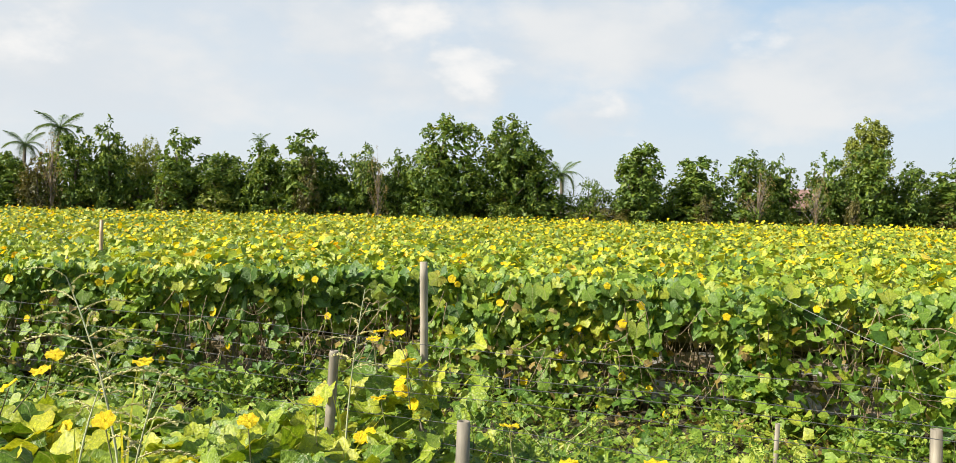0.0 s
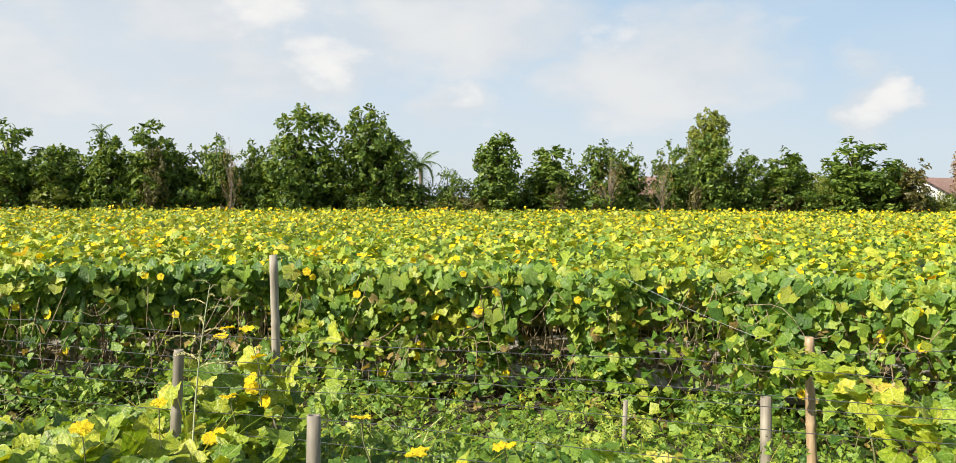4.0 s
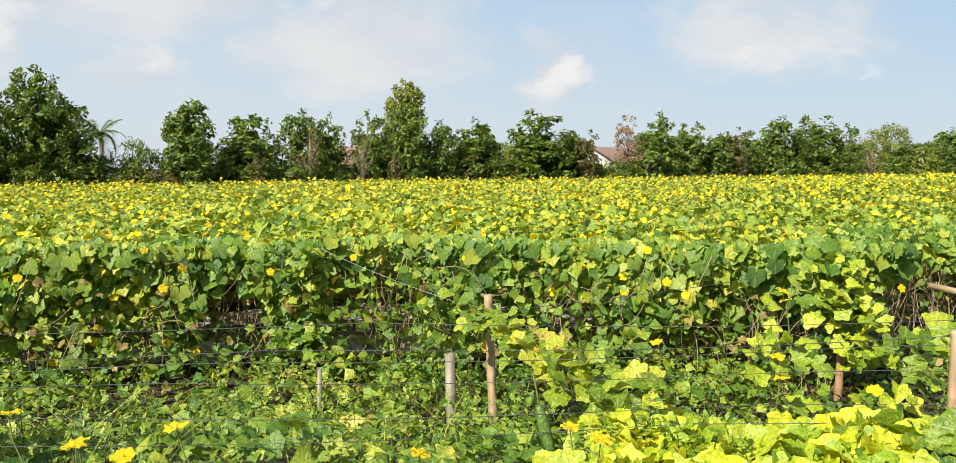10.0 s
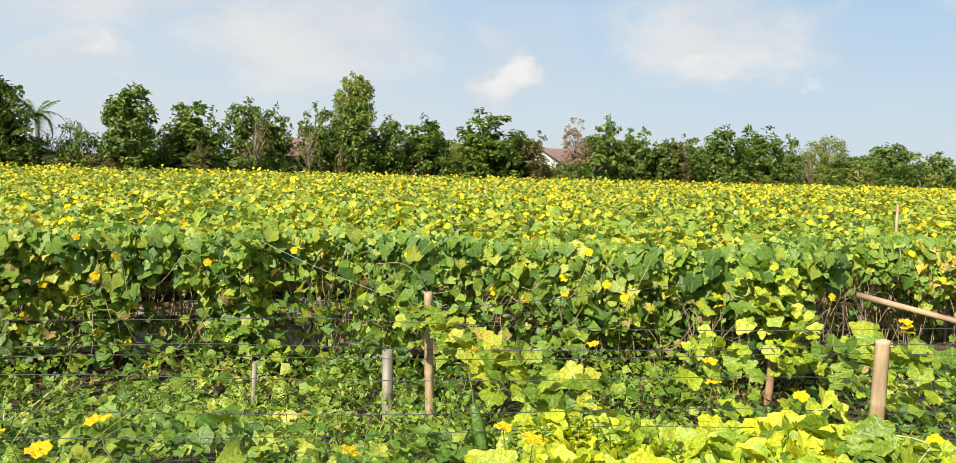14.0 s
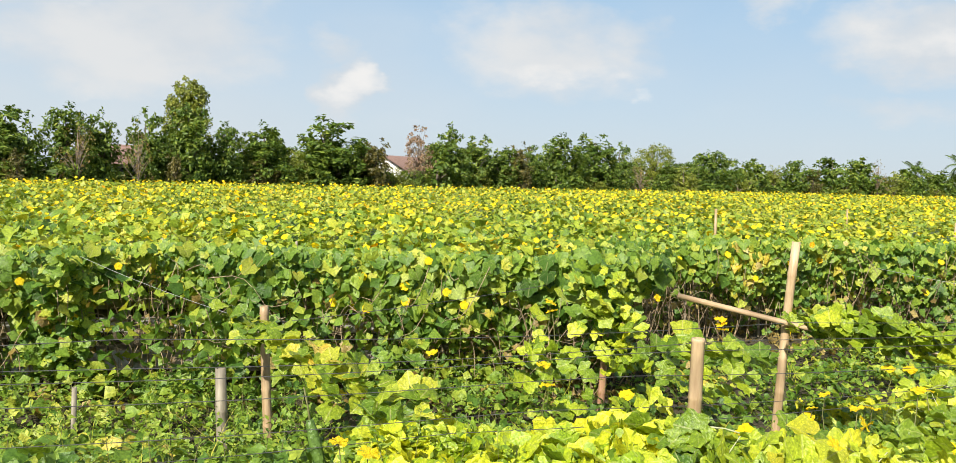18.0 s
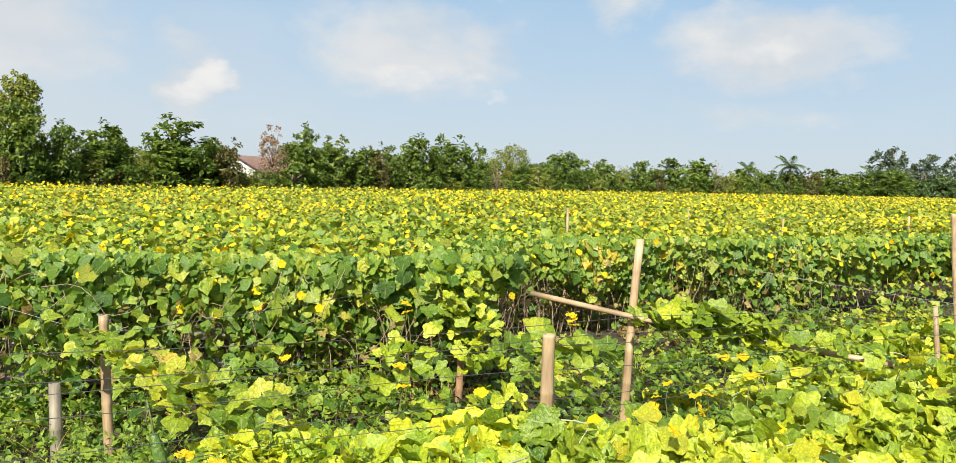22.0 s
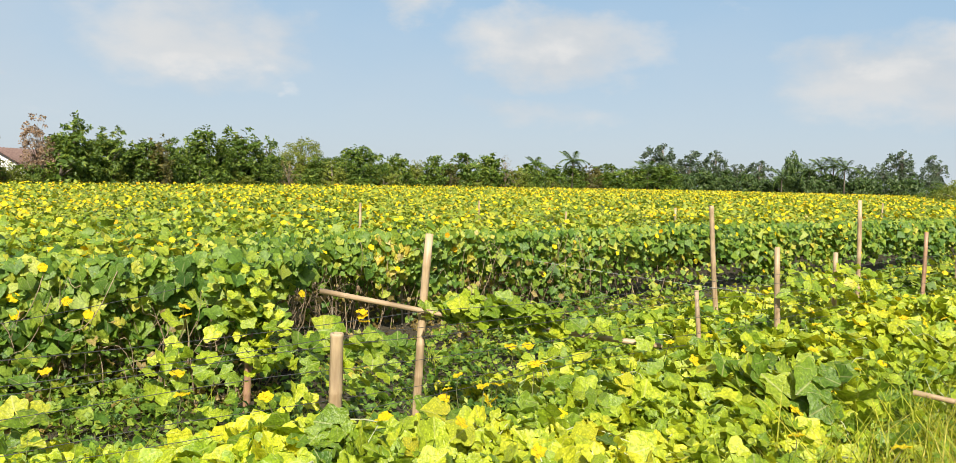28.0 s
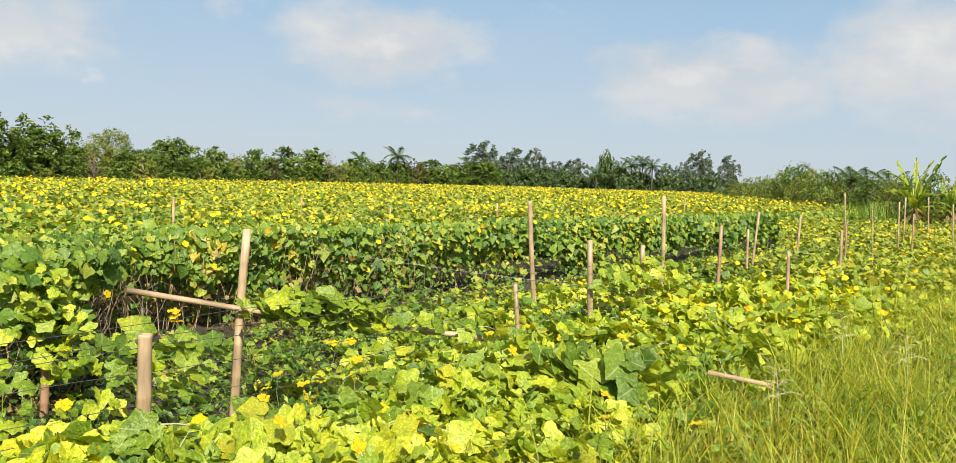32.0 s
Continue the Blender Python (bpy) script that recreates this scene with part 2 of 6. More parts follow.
M_green = leaf_material("green_vine_leaf", VINE_LIP, 0.35, veins=True, patch=0.35, patch_scale=0.8)
M_mid = leaf_material("near_canopy_leaf", VINE_LIP, 0.28, patch=0.4, patch_scale=0.5)
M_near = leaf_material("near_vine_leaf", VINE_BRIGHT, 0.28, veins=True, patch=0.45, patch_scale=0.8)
M_piece = leaf_material("single_vine_leaf", VINE_BRIGHT, 0.35, veins=True, single=True, patch=0.2)
M_weed = leaf_material("weed_leaf", [(0.0, (0.05, 0.12, 0.014)), (0.45, (0.13, 0.235, 0.022)), (0.8, (0.28, 0.36, 0.04)), (1.0, (0.52, 0.46, 0.14))], 0.35)
M_light_weed = leaf_material("light_weed_leaf", [(0.0, (0.08, 0.17, 0.02)), (0.5, (0.20, 0.32, 0.03)), (1.0, (0.40, 0.47, 0.08))], 0.35)
M_grass = leaf_material("grass_blade", [(0.0, (0.11, 0.20, 0.02)), (0.35, (0.32, 0.42, 0.034)), (0.75, (0.62, 0.60, 0.08)), (1.0, (0.76, 0.64, 0.24))], 0.55, patch=0.35, patch_scale=0.6)
M_hanging = leaf_material("hanging_vine_leaf", VINE, 0.35, veins=True, single=True, patch=0.2)
M_lip = leaf_material("canopy_edge_leaf", VINE_LIP, 0.35, veins=True, single=True, patch=0.2)
M_fruit = leaf_material("luffa_skin", [(0.0, (0.05, 0.11, 0.02)), (1.0, (0.13, 0.22, 0.05))], 0.0)
M_seed = leaf_material("grass_seed", [(0.0, (0.45, 0.45, 0.2)), (0.5, (0.6, 0.57, 0.3)), (1.0, (0.74, 0.68, 0.42))], 0.2)
M_dry = leaf_material("dry_leaf", [(0.0, (0.12, 0.085, 0.03)), (0.6, (0.33, 0.245, 0.08)), (1.0, (0.52, 0.43, 0.18))], 0.3)
M_orchard = leaf_material("orchard_leaf", ORCHARD, 0.30, rough=0.42, patch=0.25, patch_scale=0.5, sheen=0.32)
M_olive = leaf_material("olive_tree_leaf", [(0.0, (0.05, 0.055, 0.015)), (0.5, (0.12, 0.115, 0.03)), (1.0, (0.24, 0.19, 0.05))], 0.25)
M_light = leaf_material("light_tree_leaf", [(0.0, (0.10, 0.14, 0.02)), (0.5, (0.22, 0.27, 0.04)), (1.0, (0.38, 0.39, 0.08))], 0.3)
M_red = leaf_material("reddish_tree_leaf", [(0.0, (0.2, 0.14, 0.09)), (0.5, (0.34, 0.22, 0.16)), (1.0, (0.45, 0.36, 0.25))], 0.2)
# aerial haze put into the colour: greyer and bluer than the orchard leaves
M_hazed = leaf_material("hazed_tree_leaf", [(0.0, (0.045, 0.08, 0.048)), (0.5, (0.09, 0.135, 0.08)), (1.0, (0.18, 0.22, 0.13))], 0.2)
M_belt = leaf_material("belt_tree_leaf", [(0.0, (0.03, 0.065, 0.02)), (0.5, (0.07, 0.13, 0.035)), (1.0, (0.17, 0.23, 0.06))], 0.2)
M_palm = leaf_material("palm_leaf", [(0.0, (0.05, 0.10, 0.025)), (0.5, (0.10, 0.17, 0.04)), (1.0, (0.2, 0.26, 0.07))], 0.25)
M_banana = leaf_material("banana_leaf", [(0.0, (0.14, 0.26, 0.025)), (0.5, (0.30, 0.43, 0.04)), (1.0, (0.55, 0.57, 0.08))], 0.45)
M_petal = leaf_material("flower_petal", [(0.0, (0.86, 0.36, 0.002)), (0.14, (0.92, 0.56, 0.002)), (0.3, (0.94, 0.70, 0.004)), (1.0, (0.95, 0.77, 0.008))], 0.3, rough=0.6, patch=0.1)


def bark_material(name, dark, light, scale=9.0, stretch=(1, 1, 0.18), rings=False, rough=0.75):
    m, nt, b = material(name, rough)
    n = noise_node(nt, scale, 6.0, 0.65, stretch=stretch)
    r = ramp_node(nt, [(0.3, dark), (0.7, light)])
    nt.links.new(n.outputs[0], r.inputs[0])
    big = noise_node(nt, 2.3, 3.0)
    br = ramp_node(nt, [(0.35, (0.6, 0.58, 0.55)), (0.65, (1.1, 1.08, 1.02))])
    nt.links.new(big.outputs[0], br.inputs[0])
    col = mix_node(nt, "MULTIPLY", 1.0, r.outputs[0], br.outputs[0])
    nt.links.new(col, b.inputs["Base Color"])
    bump = nt.nodes.new("ShaderNodeBump")
    bump.inputs["Strength"].default_value = 0.5
    bump.inputs["Distance"].default_value = 0.006
    nt.links.new(n.outputs[0], bump.inputs["Height"])
    nt.links.new(bump.outputs[0], b.inputs["Normal"])
    return m


M_bamboo = bark_material("bamboo_pole", (0.33, 0.22, 0.12), (0.66, 0.51, 0.33), 22.0, (1, 1, 0.12), rough=0.5)
M_bamboo_red = bark_material("reddish_bamboo_pole", (0.32, 0.17, 0.10), (0.58, 0.38, 0.25), 22.0, (1, 1, 0.12), rough=0.5)
M_grey_pole = bark_material("weathered_pole", (0.20, 0.18, 0.14), (0.46, 0.42, 0.34), 26.0, (1, 1, 0.1), rough=0.7)
M_bark = bark_material("tree_bark", (0.07, 0.055, 0.04), (0.22, 0.18, 0.14))
M_pale_bark = bark_material("pale_branch_bark", (0.16, 0.12, 0.09), (0.40, 0.33, 0.27))
M_stem = bark_material("vine_stem", (0.09, 0.10, 0.03), (0.26, 0.27, 0.10), 30.0)
M_dry_stem = bark_material("dry_vine_stem", (0.20, 0.14, 0.08), (0.48, 0.38, 0.25), 30.0)
M_pale_stem = bark_material("pale_vine_stem", (0.42, 0.46, 0.25), (0.62, 0.66, 0.42), 30.0)


def soil_material():
    m, nt, b = material("field_soil", 0.95)
    n = noise_node(nt, 0.7, 8.0, 0.6)
    r = ramp_node(nt, [(0.3, (0.045, 0.035, 0.022)), (0.55, (0.10, 0.085, 0.05)), (0.75, (0.09, 0.11, 0.035))])
    nt.links.new(n.outputs[0], r.inputs[0])
    f = noise_node(nt, 26.0, 6.0, 0.7)
    fr = ramp_node(nt, [(0.3, (0.55, 0.55, 0.5)), (0.7, (1.25, 1.2, 1.1))])
    nt.links.new(f.outputs[0], fr.inputs[0])
    nt.links.new(mix_node(nt, "MULTIPLY", 1.0, r.outputs[0], fr.outputs[0]), b.inputs["Base Color"])
    bump = nt.nodes.new("ShaderNodeBump")
    bump.inputs["Distance"].default_value = 0.05
    nt.links.new(f.outputs[0], bump.inputs["Height"])
    nt.links.new(bump.outputs[0], b.inputs["Normal"])
    return m


M_soil = soil_material()


def mulch_material():
    m, nt, b = material("mulch_film", 0.45)
    n = noise_node(nt, 3.0, 6.0, 0.6)
    r = ramp_node(nt, [(0.28, (0.10, 0.085, 0.06)), (0.46, (0.36, 0.35, 0.33)), (0.54, (0.20, 0.15, 0.09)), (0.75, (0.11, 0.08, 0.045))])
    nt.links.new(n.outputs[0], r.inputs[0])
    nt.links.new(r.outputs[0], b.inputs["Base Color"])
    bump = nt.nodes.new("ShaderNodeBump")
    bump.inputs["Distance"].default_value = 0.04
    nt.links.new(noise_node(nt, 9.0, 5.0).outputs[0], bump.inputs["Height"])
    nt.links.new(bump.outputs[0], b.inputs["Normal"])
    return m


M_mulch = mulch_material()


def paint_material(name, a, b_, scale=2.0, rough=0.8):
    m, nt, b = material(name, rough)
    n = noise_node(nt, scale, 6.0, 0.6)
    r = ramp_node(nt, [(0.3, a), (0.7, b_)])
    nt.links.new(n.outputs[0], r.inputs[0])
    nt.links.new(r.outputs[0], b.inputs["Base Color"])
    return m


M_wall = paint_material("whitewash", (0.72, 0.71, 0.69), (0.84, 0.83, 0.81))
M_grey_wall = paint_material("grey_plaster", (0.30, 0.32, 0.35), (0.48, 0.50, 0.53))
M_tile = paint_material("roof_tiles", (0.20, 0.115, 0.09), (0.36, 0.235, 0.19), 5.0)
M_dark = paint_material("dark_opening", (0.02, 0.02, 0.02), (0.05, 0.05, 0.05))
M_wire = paint_material("dull_fence_wire", (0.03, 0.03, 0.03), (0.10, 0.10, 0.10), 30.0, 0.7)
M_cord = paint_material("pale_nylon_cord", (0.24, 0.25, 0.23), (0.42, 0.43, 0.40), 30.0, 0.6)
# darker than the leaves above: shade between them painted into the sheet
M_shade_mat = leaf_material("leaf_mat", [(0.0, (0.03, 0.065, 0.01)), (0.5, (0.085, 0.135, 0.015)), (1.0, (0.2, 0.22, 0.03))], 0.25, patch=0.9, patch_scale=5.0)

# ---- mesh helpers ----
RNG = np.random.default_rng(7)


def raw_mesh(name, verts, sizes, loops, mats, uv=None, smooth=False):
    """A mesh from flat arrays: corner counts and corner indices."""
    me = bpy.data.meshes.new(name)
    me.vertices.add(len(verts))
    me.vertices.foreach_set("co", np.asarray(verts, np.float32).ravel())
    me.loops.add(len(loops))
    me.loops.foreach_set("vertex_index", np.asarray(loops, np.int32))
    me.polygons.add(len(sizes))
    sizes = np.asarray(sizes, np.int32)
    starts = np.concatenate([[0], np.cumsum(sizes)[:-1]]).astype(np.int32)
    me.polygons.foreach_set("loop_start", starts)
    if smooth:
        me.polygons.foreach_set("use_smooth", np.ones(len(sizes), bool))
    for m in mats if isinstance(mats, (list, tuple)) else [mats]:
        me.materials.append(m)
    if uv is not None:
        layer = me.uv_layers.new(name="UVMap")
        layer.data.foreach_set("uv", np.asarray(uv, np.float32).ravel())
    me.update(calc_edges=True)
    me.validate()
    return me


def thing(name, label, category, group="", kind="", at=(0, 0, 0), rz=0.0):
    ob = new(name)
    ob.empty_display_size = 0.1
    ob.matrix_basis = pose(*at, 0, 0, rz)
    return tagged(ob, label, category, group, kind)


def child(name, me, parent, label="", m=None):
    ob = new(name, me)
    ob.parent = parent
    if m is not None:
        ob.matrix_basis = m
    if label:
        ob["label"] = label
    return ob


def lobed_leaf(teeth, cup, droop, fold, ruffle, phase):
    """A five-lobed pointed blade of about unit width, its stalk at the origin, growing along +y."""
    tips = [(-124, 0.47), (-62, 0.52), (0, 0.57), (62, 0.52), (124, 0.47)]
    ring = [(-166, 0.24, -0.09)]
    for k, (a, r) in enumerate(tips):
        wob = 1 + 0.10 * math.sin(2.1 * k + phase)
        if teeth:
            ring.append((a - 14, r * 0.90 * wob, 0.2 * k - 0.04))
        ring.append((a, r * wob, 0.2 * k))
        if teeth:
            ring.append((a + 15, r * 0.91 * wob, 0.2 * k + 0.04))
        if k < 4:
            ring.append((a + 31, 0.405 + 0.03 * (k in (1, 2)), 0.2 * k + 0.1))
    ring.append((166, 0.24, 0.89))
    pts, us = [], []
    for i, (a, r, u) in enumerate(ring):
        x, y = r * math.sin(radians(a)), r * math.cos(radians(a))
        z = cup * 1.6 * x * x - droop * max(y, 0) ** 2 + fold * abs(x) + ruffle * math.sin(2.3 * i + phase)
        pts.append((x, y, z))
        us.append((u, r * 1.6))
    verts = [(0, 0.04, -0.02)] + pts
    return np.array(verts), [(0, i + 2, i + 1) for i in range(len(pts) - 1)], [(0.4, 0.0)] + us


SHAPES = [(0.2, 0.5, 0.22, 0.03, 0.0), (0.1, 0.9, -0.30, 0.045, 1.7), (0.3, 0.3, 0.10, 0.05, 3.1), (0.0, 0.7, 0.5, 0.035, 4.4)]
LEAF_BIG = [lobed_leaf(True, *q) for q in SHAPES]
LEAF_MID = [lobed_leaf(False, *q) for q in SHAPES]
LEAF_FAR = [(np.array([(0, 0, 0), (0.42, 0.30, 0.10), (0.15, 0.85, -0.12), (-0.40, 0.38, 0.14)]), [(0, 1, 2), (0, 2, 3)], None), (np.array([(0, 0, 0), (0.36, 0.42, -0.12), (-0.05, 0.8, 0.05), (-0.44, 0.33, -0.10)]), [(0, 1, 2), (0, 2, 3)], None)]
BLADE = (np.array([(0.0, 0.0, 0.0), (0.5, 0.45, 0.05), (0.0, 1.0, -0.12), (-0.5, 0.45, 0.05)]), [(0, 1, 2, 3)], None)
BLADE_FOLD = (np.array([(0.0, 0.0, 0.0), (0.46, 0.5, 0.16), (0.0, 1.0, -0.05), (-0.46, 0.5, 0.16)]), [(0, 1, 2), (0, 2, 3)], None)


def flower_template():
    v, f = [(0, 0, -0.06)], []
    for k in range(5):
        a = 2 * math.pi * k / 5
        for da, r, z in ((-0.66, 0.43, 0.12), (-0.34, 0.52, -0.02), (0.30, 0.55, 0.05), (0.66, 0.45, 0.02)):
            v.append((r * math.sin(a + da), r * math.cos(a + da), z))
        b = 1 + 4 * k
        f += [(0, b + 1, b), (0, b + 2, b + 1), (0, b + 3, b + 2)]
    return np.array(v), f, None


FLOWER = flower_template()


def ruffled_flower():
    """Five broad overlapping petals with wavy rims and a raised heart."""
    v, f = [(0, 0, -0.08)], []
    for k in range(5):
        a, b0 = 2 * math.pi * k / 5, len(v)
        for j, da in enumerate((-0.80, -0.55, -0.28, 0.0, 0.28, 0.55, 0.80)):
            r = 0.56 - 0.20 * abs(da) ** 2 + 0.02 * math.sin(9 * da + k)
            lift = 0.03 * (k % 2) + 0.07 * math.sin(7.5 * da + 1.3 * k)
            v.append((0.55 * r * math.sin(a + da * 0.8), 0.55 * r * math.cos(a + da * 0.8), 0.02 + 0.4 * lift))
            v.append((r * math.sin(a + da), r * math.cos(a + da), 0.04 + lift - 0.05 * (k % 3)))
        for j in range(6):
            p = b0 + 2 * j
            f += [(0, p + 2, p), (p, p + 2, p + 3), (p, p + 3, p + 1)]
    c = len(v)
    for k in range(6):
        v.append((0.07 * math.cos(k * math.pi / 3), 0.07 * math.sin(k * math.pi / 3), 0.0))
    v.append((0, 0, 0.12))
    f += [(c + k, c + (k + 1) % 6, c + 6) for k in range(6)]
    return np.array(v), f, None


FLOWER_BIG = ruffled_flower()


def rotations(normals, spin):
    """For each normal a frame whose z is the normal, turned by spin about it."""
    n = normals / np.linalg.norm(normals, axis=1, keepdims=True)
    ref = np.where(np.abs(n[:, 2:3]) > 0.95, np.array([[1.0, 0, 0]]), np.array([[0, 0, 1.0]]))
    x = np.cross(ref, n)
    x /= np.linalg.norm(x, axis=1, keepdims=True)
    y = np.cross(n, x)
    c, s = np.cos(spin)[:, None], np.sin(spin)[:, None]
    return np.stack([c * x + s * y, -s * x + c * y, n], axis=2)


def scatter(template, pos, normals, size, spin=None, aspect=None, rng=RNG):
    """Vertices, corner counts, corners and uv of the template set at each place."""
    tv, tf, tuv = template
    n = len(pos)
    spin = rng.uniform(0, 2 * np.pi, n) if spin is None else spin
    R = rotations(normals, spin)
    sc = np.ones((n, 3)) * size[:, None]
    if aspect is not None:
        sc[:, 0] *= aspect
    local = tv[None] * sc[:, None, :]
    v = np.einsum("nij,nkj->nki", R, local) + pos[:, None, :]
    fl = np.concatenate([np.array(f) for f in tf])
    fs = np.array([len(f) for f in tf])
    loops = (fl[None] + (np.arange(n) * len(tv))[:, None]).ravel()
    sizes = np.tile(fs, n)
    uv = None if tuv is None else np.tile(np.array(tuv)[fl], (n, 1))
    return v.reshape(-1, 3), sizes, loops, uv


def leaves_mesh(name, mat, template, pos, normals, size, spin=None, aspect=None, rng=RNG):
    """One mesh of many blades; with several templates each takes its share."""
    kinds = template if isinstance(template, list) else [template]
    out, off = [], 0
    for k, tp in enumerate(kinds):
        c = slice(k, None, len(kinds))
        v, s, l, uv = scatter(tp, pos[c], normals[c], size[c], None if spin is None else spin[c], None if aspect is None else aspect[c], rng)
        out.append((v, s, l + off, uv))
        off += len(v)
    uv = None if out[0][3] is None else np.concatenate([o[3] for o in out])
    return raw_mesh(name, np.concatenate([o[0] for o in out]), np.concatenate([o[1] for o in out]), np.concatenate([o[2] for o in out]), mat, uv)


def tube_arrays(path, radii, sides=6, cap=True):
    path = np.asarray(path, float)
    n = len(path)
    d = np.gradient(path, axis=0)
    d /= np.linalg.norm(d, axis=1, keepdims=True) + 1e-9
    R = rotations(d, np.zeros(n))
    a = np.linspace(0, 2 * np.pi, sides, endpoint=False)
    ring = np.stack([np.cos(a), np.sin(a), 0 * a], 1)
    v = (np.einsum("nij,kj->nki", R, ring) * np.asarray(radii, float)[:, None, None] + path[:, None, :]).reshape(-1, 3)
    f = []
    for i in range(n - 1):
        for k in range(sides):
            f.append((i * sides + k, i * sides + (k + 1) % sides, (i + 1) * sides + (k + 1) % sides, (i + 1) * sides + k))
    if cap:
        f.append(tuple(range(sides))[::-1])
        f.append(tuple((n - 1) * sides + k for k in range(sides)))
    return v, f


def join_arrays(items):
    vs, fs, off = [], [], 0
    for v, f in items:
        vs.append(v)
        fs += [tuple(i + off for i in t) for t in f]
        off += len(v)
    return np.concatenate(vs), fs


def poly_mesh(name, v, f, mats, smooth=True):
    return raw_mesh(name, v, [len(t) for t in f], [i for t in f for i in t], mats, smooth=smooth)


# ---- plan ----
# the open front of the trellis, west to east; the camera stands on the bank to the south of it
FRONT = np.array([(-26.0, 14.0), (-12.0, 10.4), (-4.2, 9.0), (0.0, 8.9), (3.3, 8.0), (5.0, 6.6), (6.6, 5.1), (7.4, 4.7), (8.0, 6.2), (9.4, 6.0), (11.3, 5.1), (17.5, 2.2), (42.0, -11.2), (90.0, -38.0)])
ORCHARD_Y = 49.0
CANOPY_Z = 1.3


def front_y(x):
    return np.interp(x, FRONT[:, 0], FRONT[:, 1])


def front_gap(p):
    """How far a place lies on the camera's side of the trellis front (minus: under the trellis)."""
    a, b = FRONT[:-1], FRONT[1:]
    d = b - a
    t = np.clip(((p[:, None] - a) * d).sum(2) / (d * d).sum(1), 0, 1)
    dist = np.linalg.norm(p[:, None] - (a + t[..., None] * d), axis=2).min(1)
    return np.where(p[:, 1] < front_y(p[:, 0]), dist, -dist)


def smooth_noise(x, y, scale, seed=0.0):
    """Quick repeatable waves that never line up, about -1 to 1."""
    x, y = x / scale + seed, y / scale - seed
    return (np.sin(1.7 * x + 0.6 * y + 1.3 * np.sin(0.9 * y + seed)) + np.sin(-0.8 * x + 1.9 * y + 1.1 * np.sin(1.3 * x)) + np.sin(2.9 * x + 2.3 * y + seed) * 0.5) / 2.5


def ground_z(p):
    g = front_gap(p)
    s = np.clip((g - 1.6) / 3.0, 0, 1)
    rise = 0.55 * s * s * (3 - 2 * s)
    return rise + 0.03 * smooth_noise(p[:, 0], p[:, 1], 0.7, 2.0) * np.clip(30 - np.linalg.norm(p, axis=1), 0, 1)


def canopy_z(x, y):
    return CANOPY_Z + 0.07 * smooth_noise(x, y, 1.1) + 0.11 * smooth_noise(x, y, 0.38, 4.0) + 0.09 * smooth_noise(x, y, 0.15, 2.0)


def sight(az, el, r):
    """The place at a bearing, a height angle and a distance from the middle of the walk."""
    a = radians(az)
    return (0.31 + r * math.sin(a), -0.16 + r * math.cos(a), 2.115 + r * math.tan(radians(el)))


def grid_mesh(name, xs, ys, zf, mat, keep=None):
    X, Y = np.meshgrid(xs, ys)
    P = np.stack([X.ravel(), Y.ravel()], 1)
    v = np.column_stack([P, zf(P)])
    nx = len(xs)
    i = np.arange(len(ys) - 1)[:, None] * nx + np.arange(nx - 1)[None]
    q = np.stack([i, i + 1, i + nx + 1, i + nx], 2).reshape(-1, 4)
    if keep is not None:
        c = v[q].mean(1)
        q = q[keep(c)]
    return raw_mesh(name, v, np.full(len(q), 4), q.ravel(), mat, smooth=True)


def spaced(lo, hi, near, far, c=0.0):
    """Grid lines, close together round c and wider away from it."""
    out, x, s = [c], c, near
    while x < hi:
        s = min(near + 0.06 * abs(x - c), far)
        x += s
        out.append(x)
    x = c
    while x > lo:
        s = min(near + 0.06 * abs(x - c), far)
        x -= s
        out.append(x)
    return np.array(sorted(out))


ground = new("ground", grid_mesh("ground", spaced(-2500, 2500, 0.35, 400), spaced(-2500, 2500, 0.35, 400, 3.0), ground_z, M_soil))
tagged(ground, "dark damp field soil with weeds and litter", "ground", kind="structure")

# ---- trellis canopy ----
W0, W1 = radians(-36), radians(112)


def under_trellis(x, y, inset=0.0):
    p = np.stack([x, y], 1)
    far = np.where(x < 100, ORCHARD_Y - 2.0, ORCHARD_Y - 2.0 - (x - 100) * 0.28)
    return (front_gap(p) < -inset) & (y < far) & (x < 175)


def canopy_places(rng, d0, r0, r1, power):
    """Places over the trellis, thinning out with distance."""
    n_max = 1000000
    rr = np.linspace(r0, r1, 600)
    dens = d0 * np.minimum(1, (13.0 / rr)) ** power * rr * (W1 - W0)
    cum = np.concatenate([[0], np.cumsum((dens[1:] + dens[:-1]) / 2 * np.diff(rr))])
    n = int(min(cum[-1], n_max))
    r = np.interp(rng.uniform(0, cum[-1], n), cum, rr)
    a = rng.uniform(W0, W1, n)
    x, y = r * np.sin(a), r * np.cos(a)
    k = under_trellis(x, y)
    return x[k], y[k], r[k]


canopy = thing("vine_canopy", "dense flat canopy of flowering luffa vines over a bamboo trellis", "vine canopy", kind="stuff")


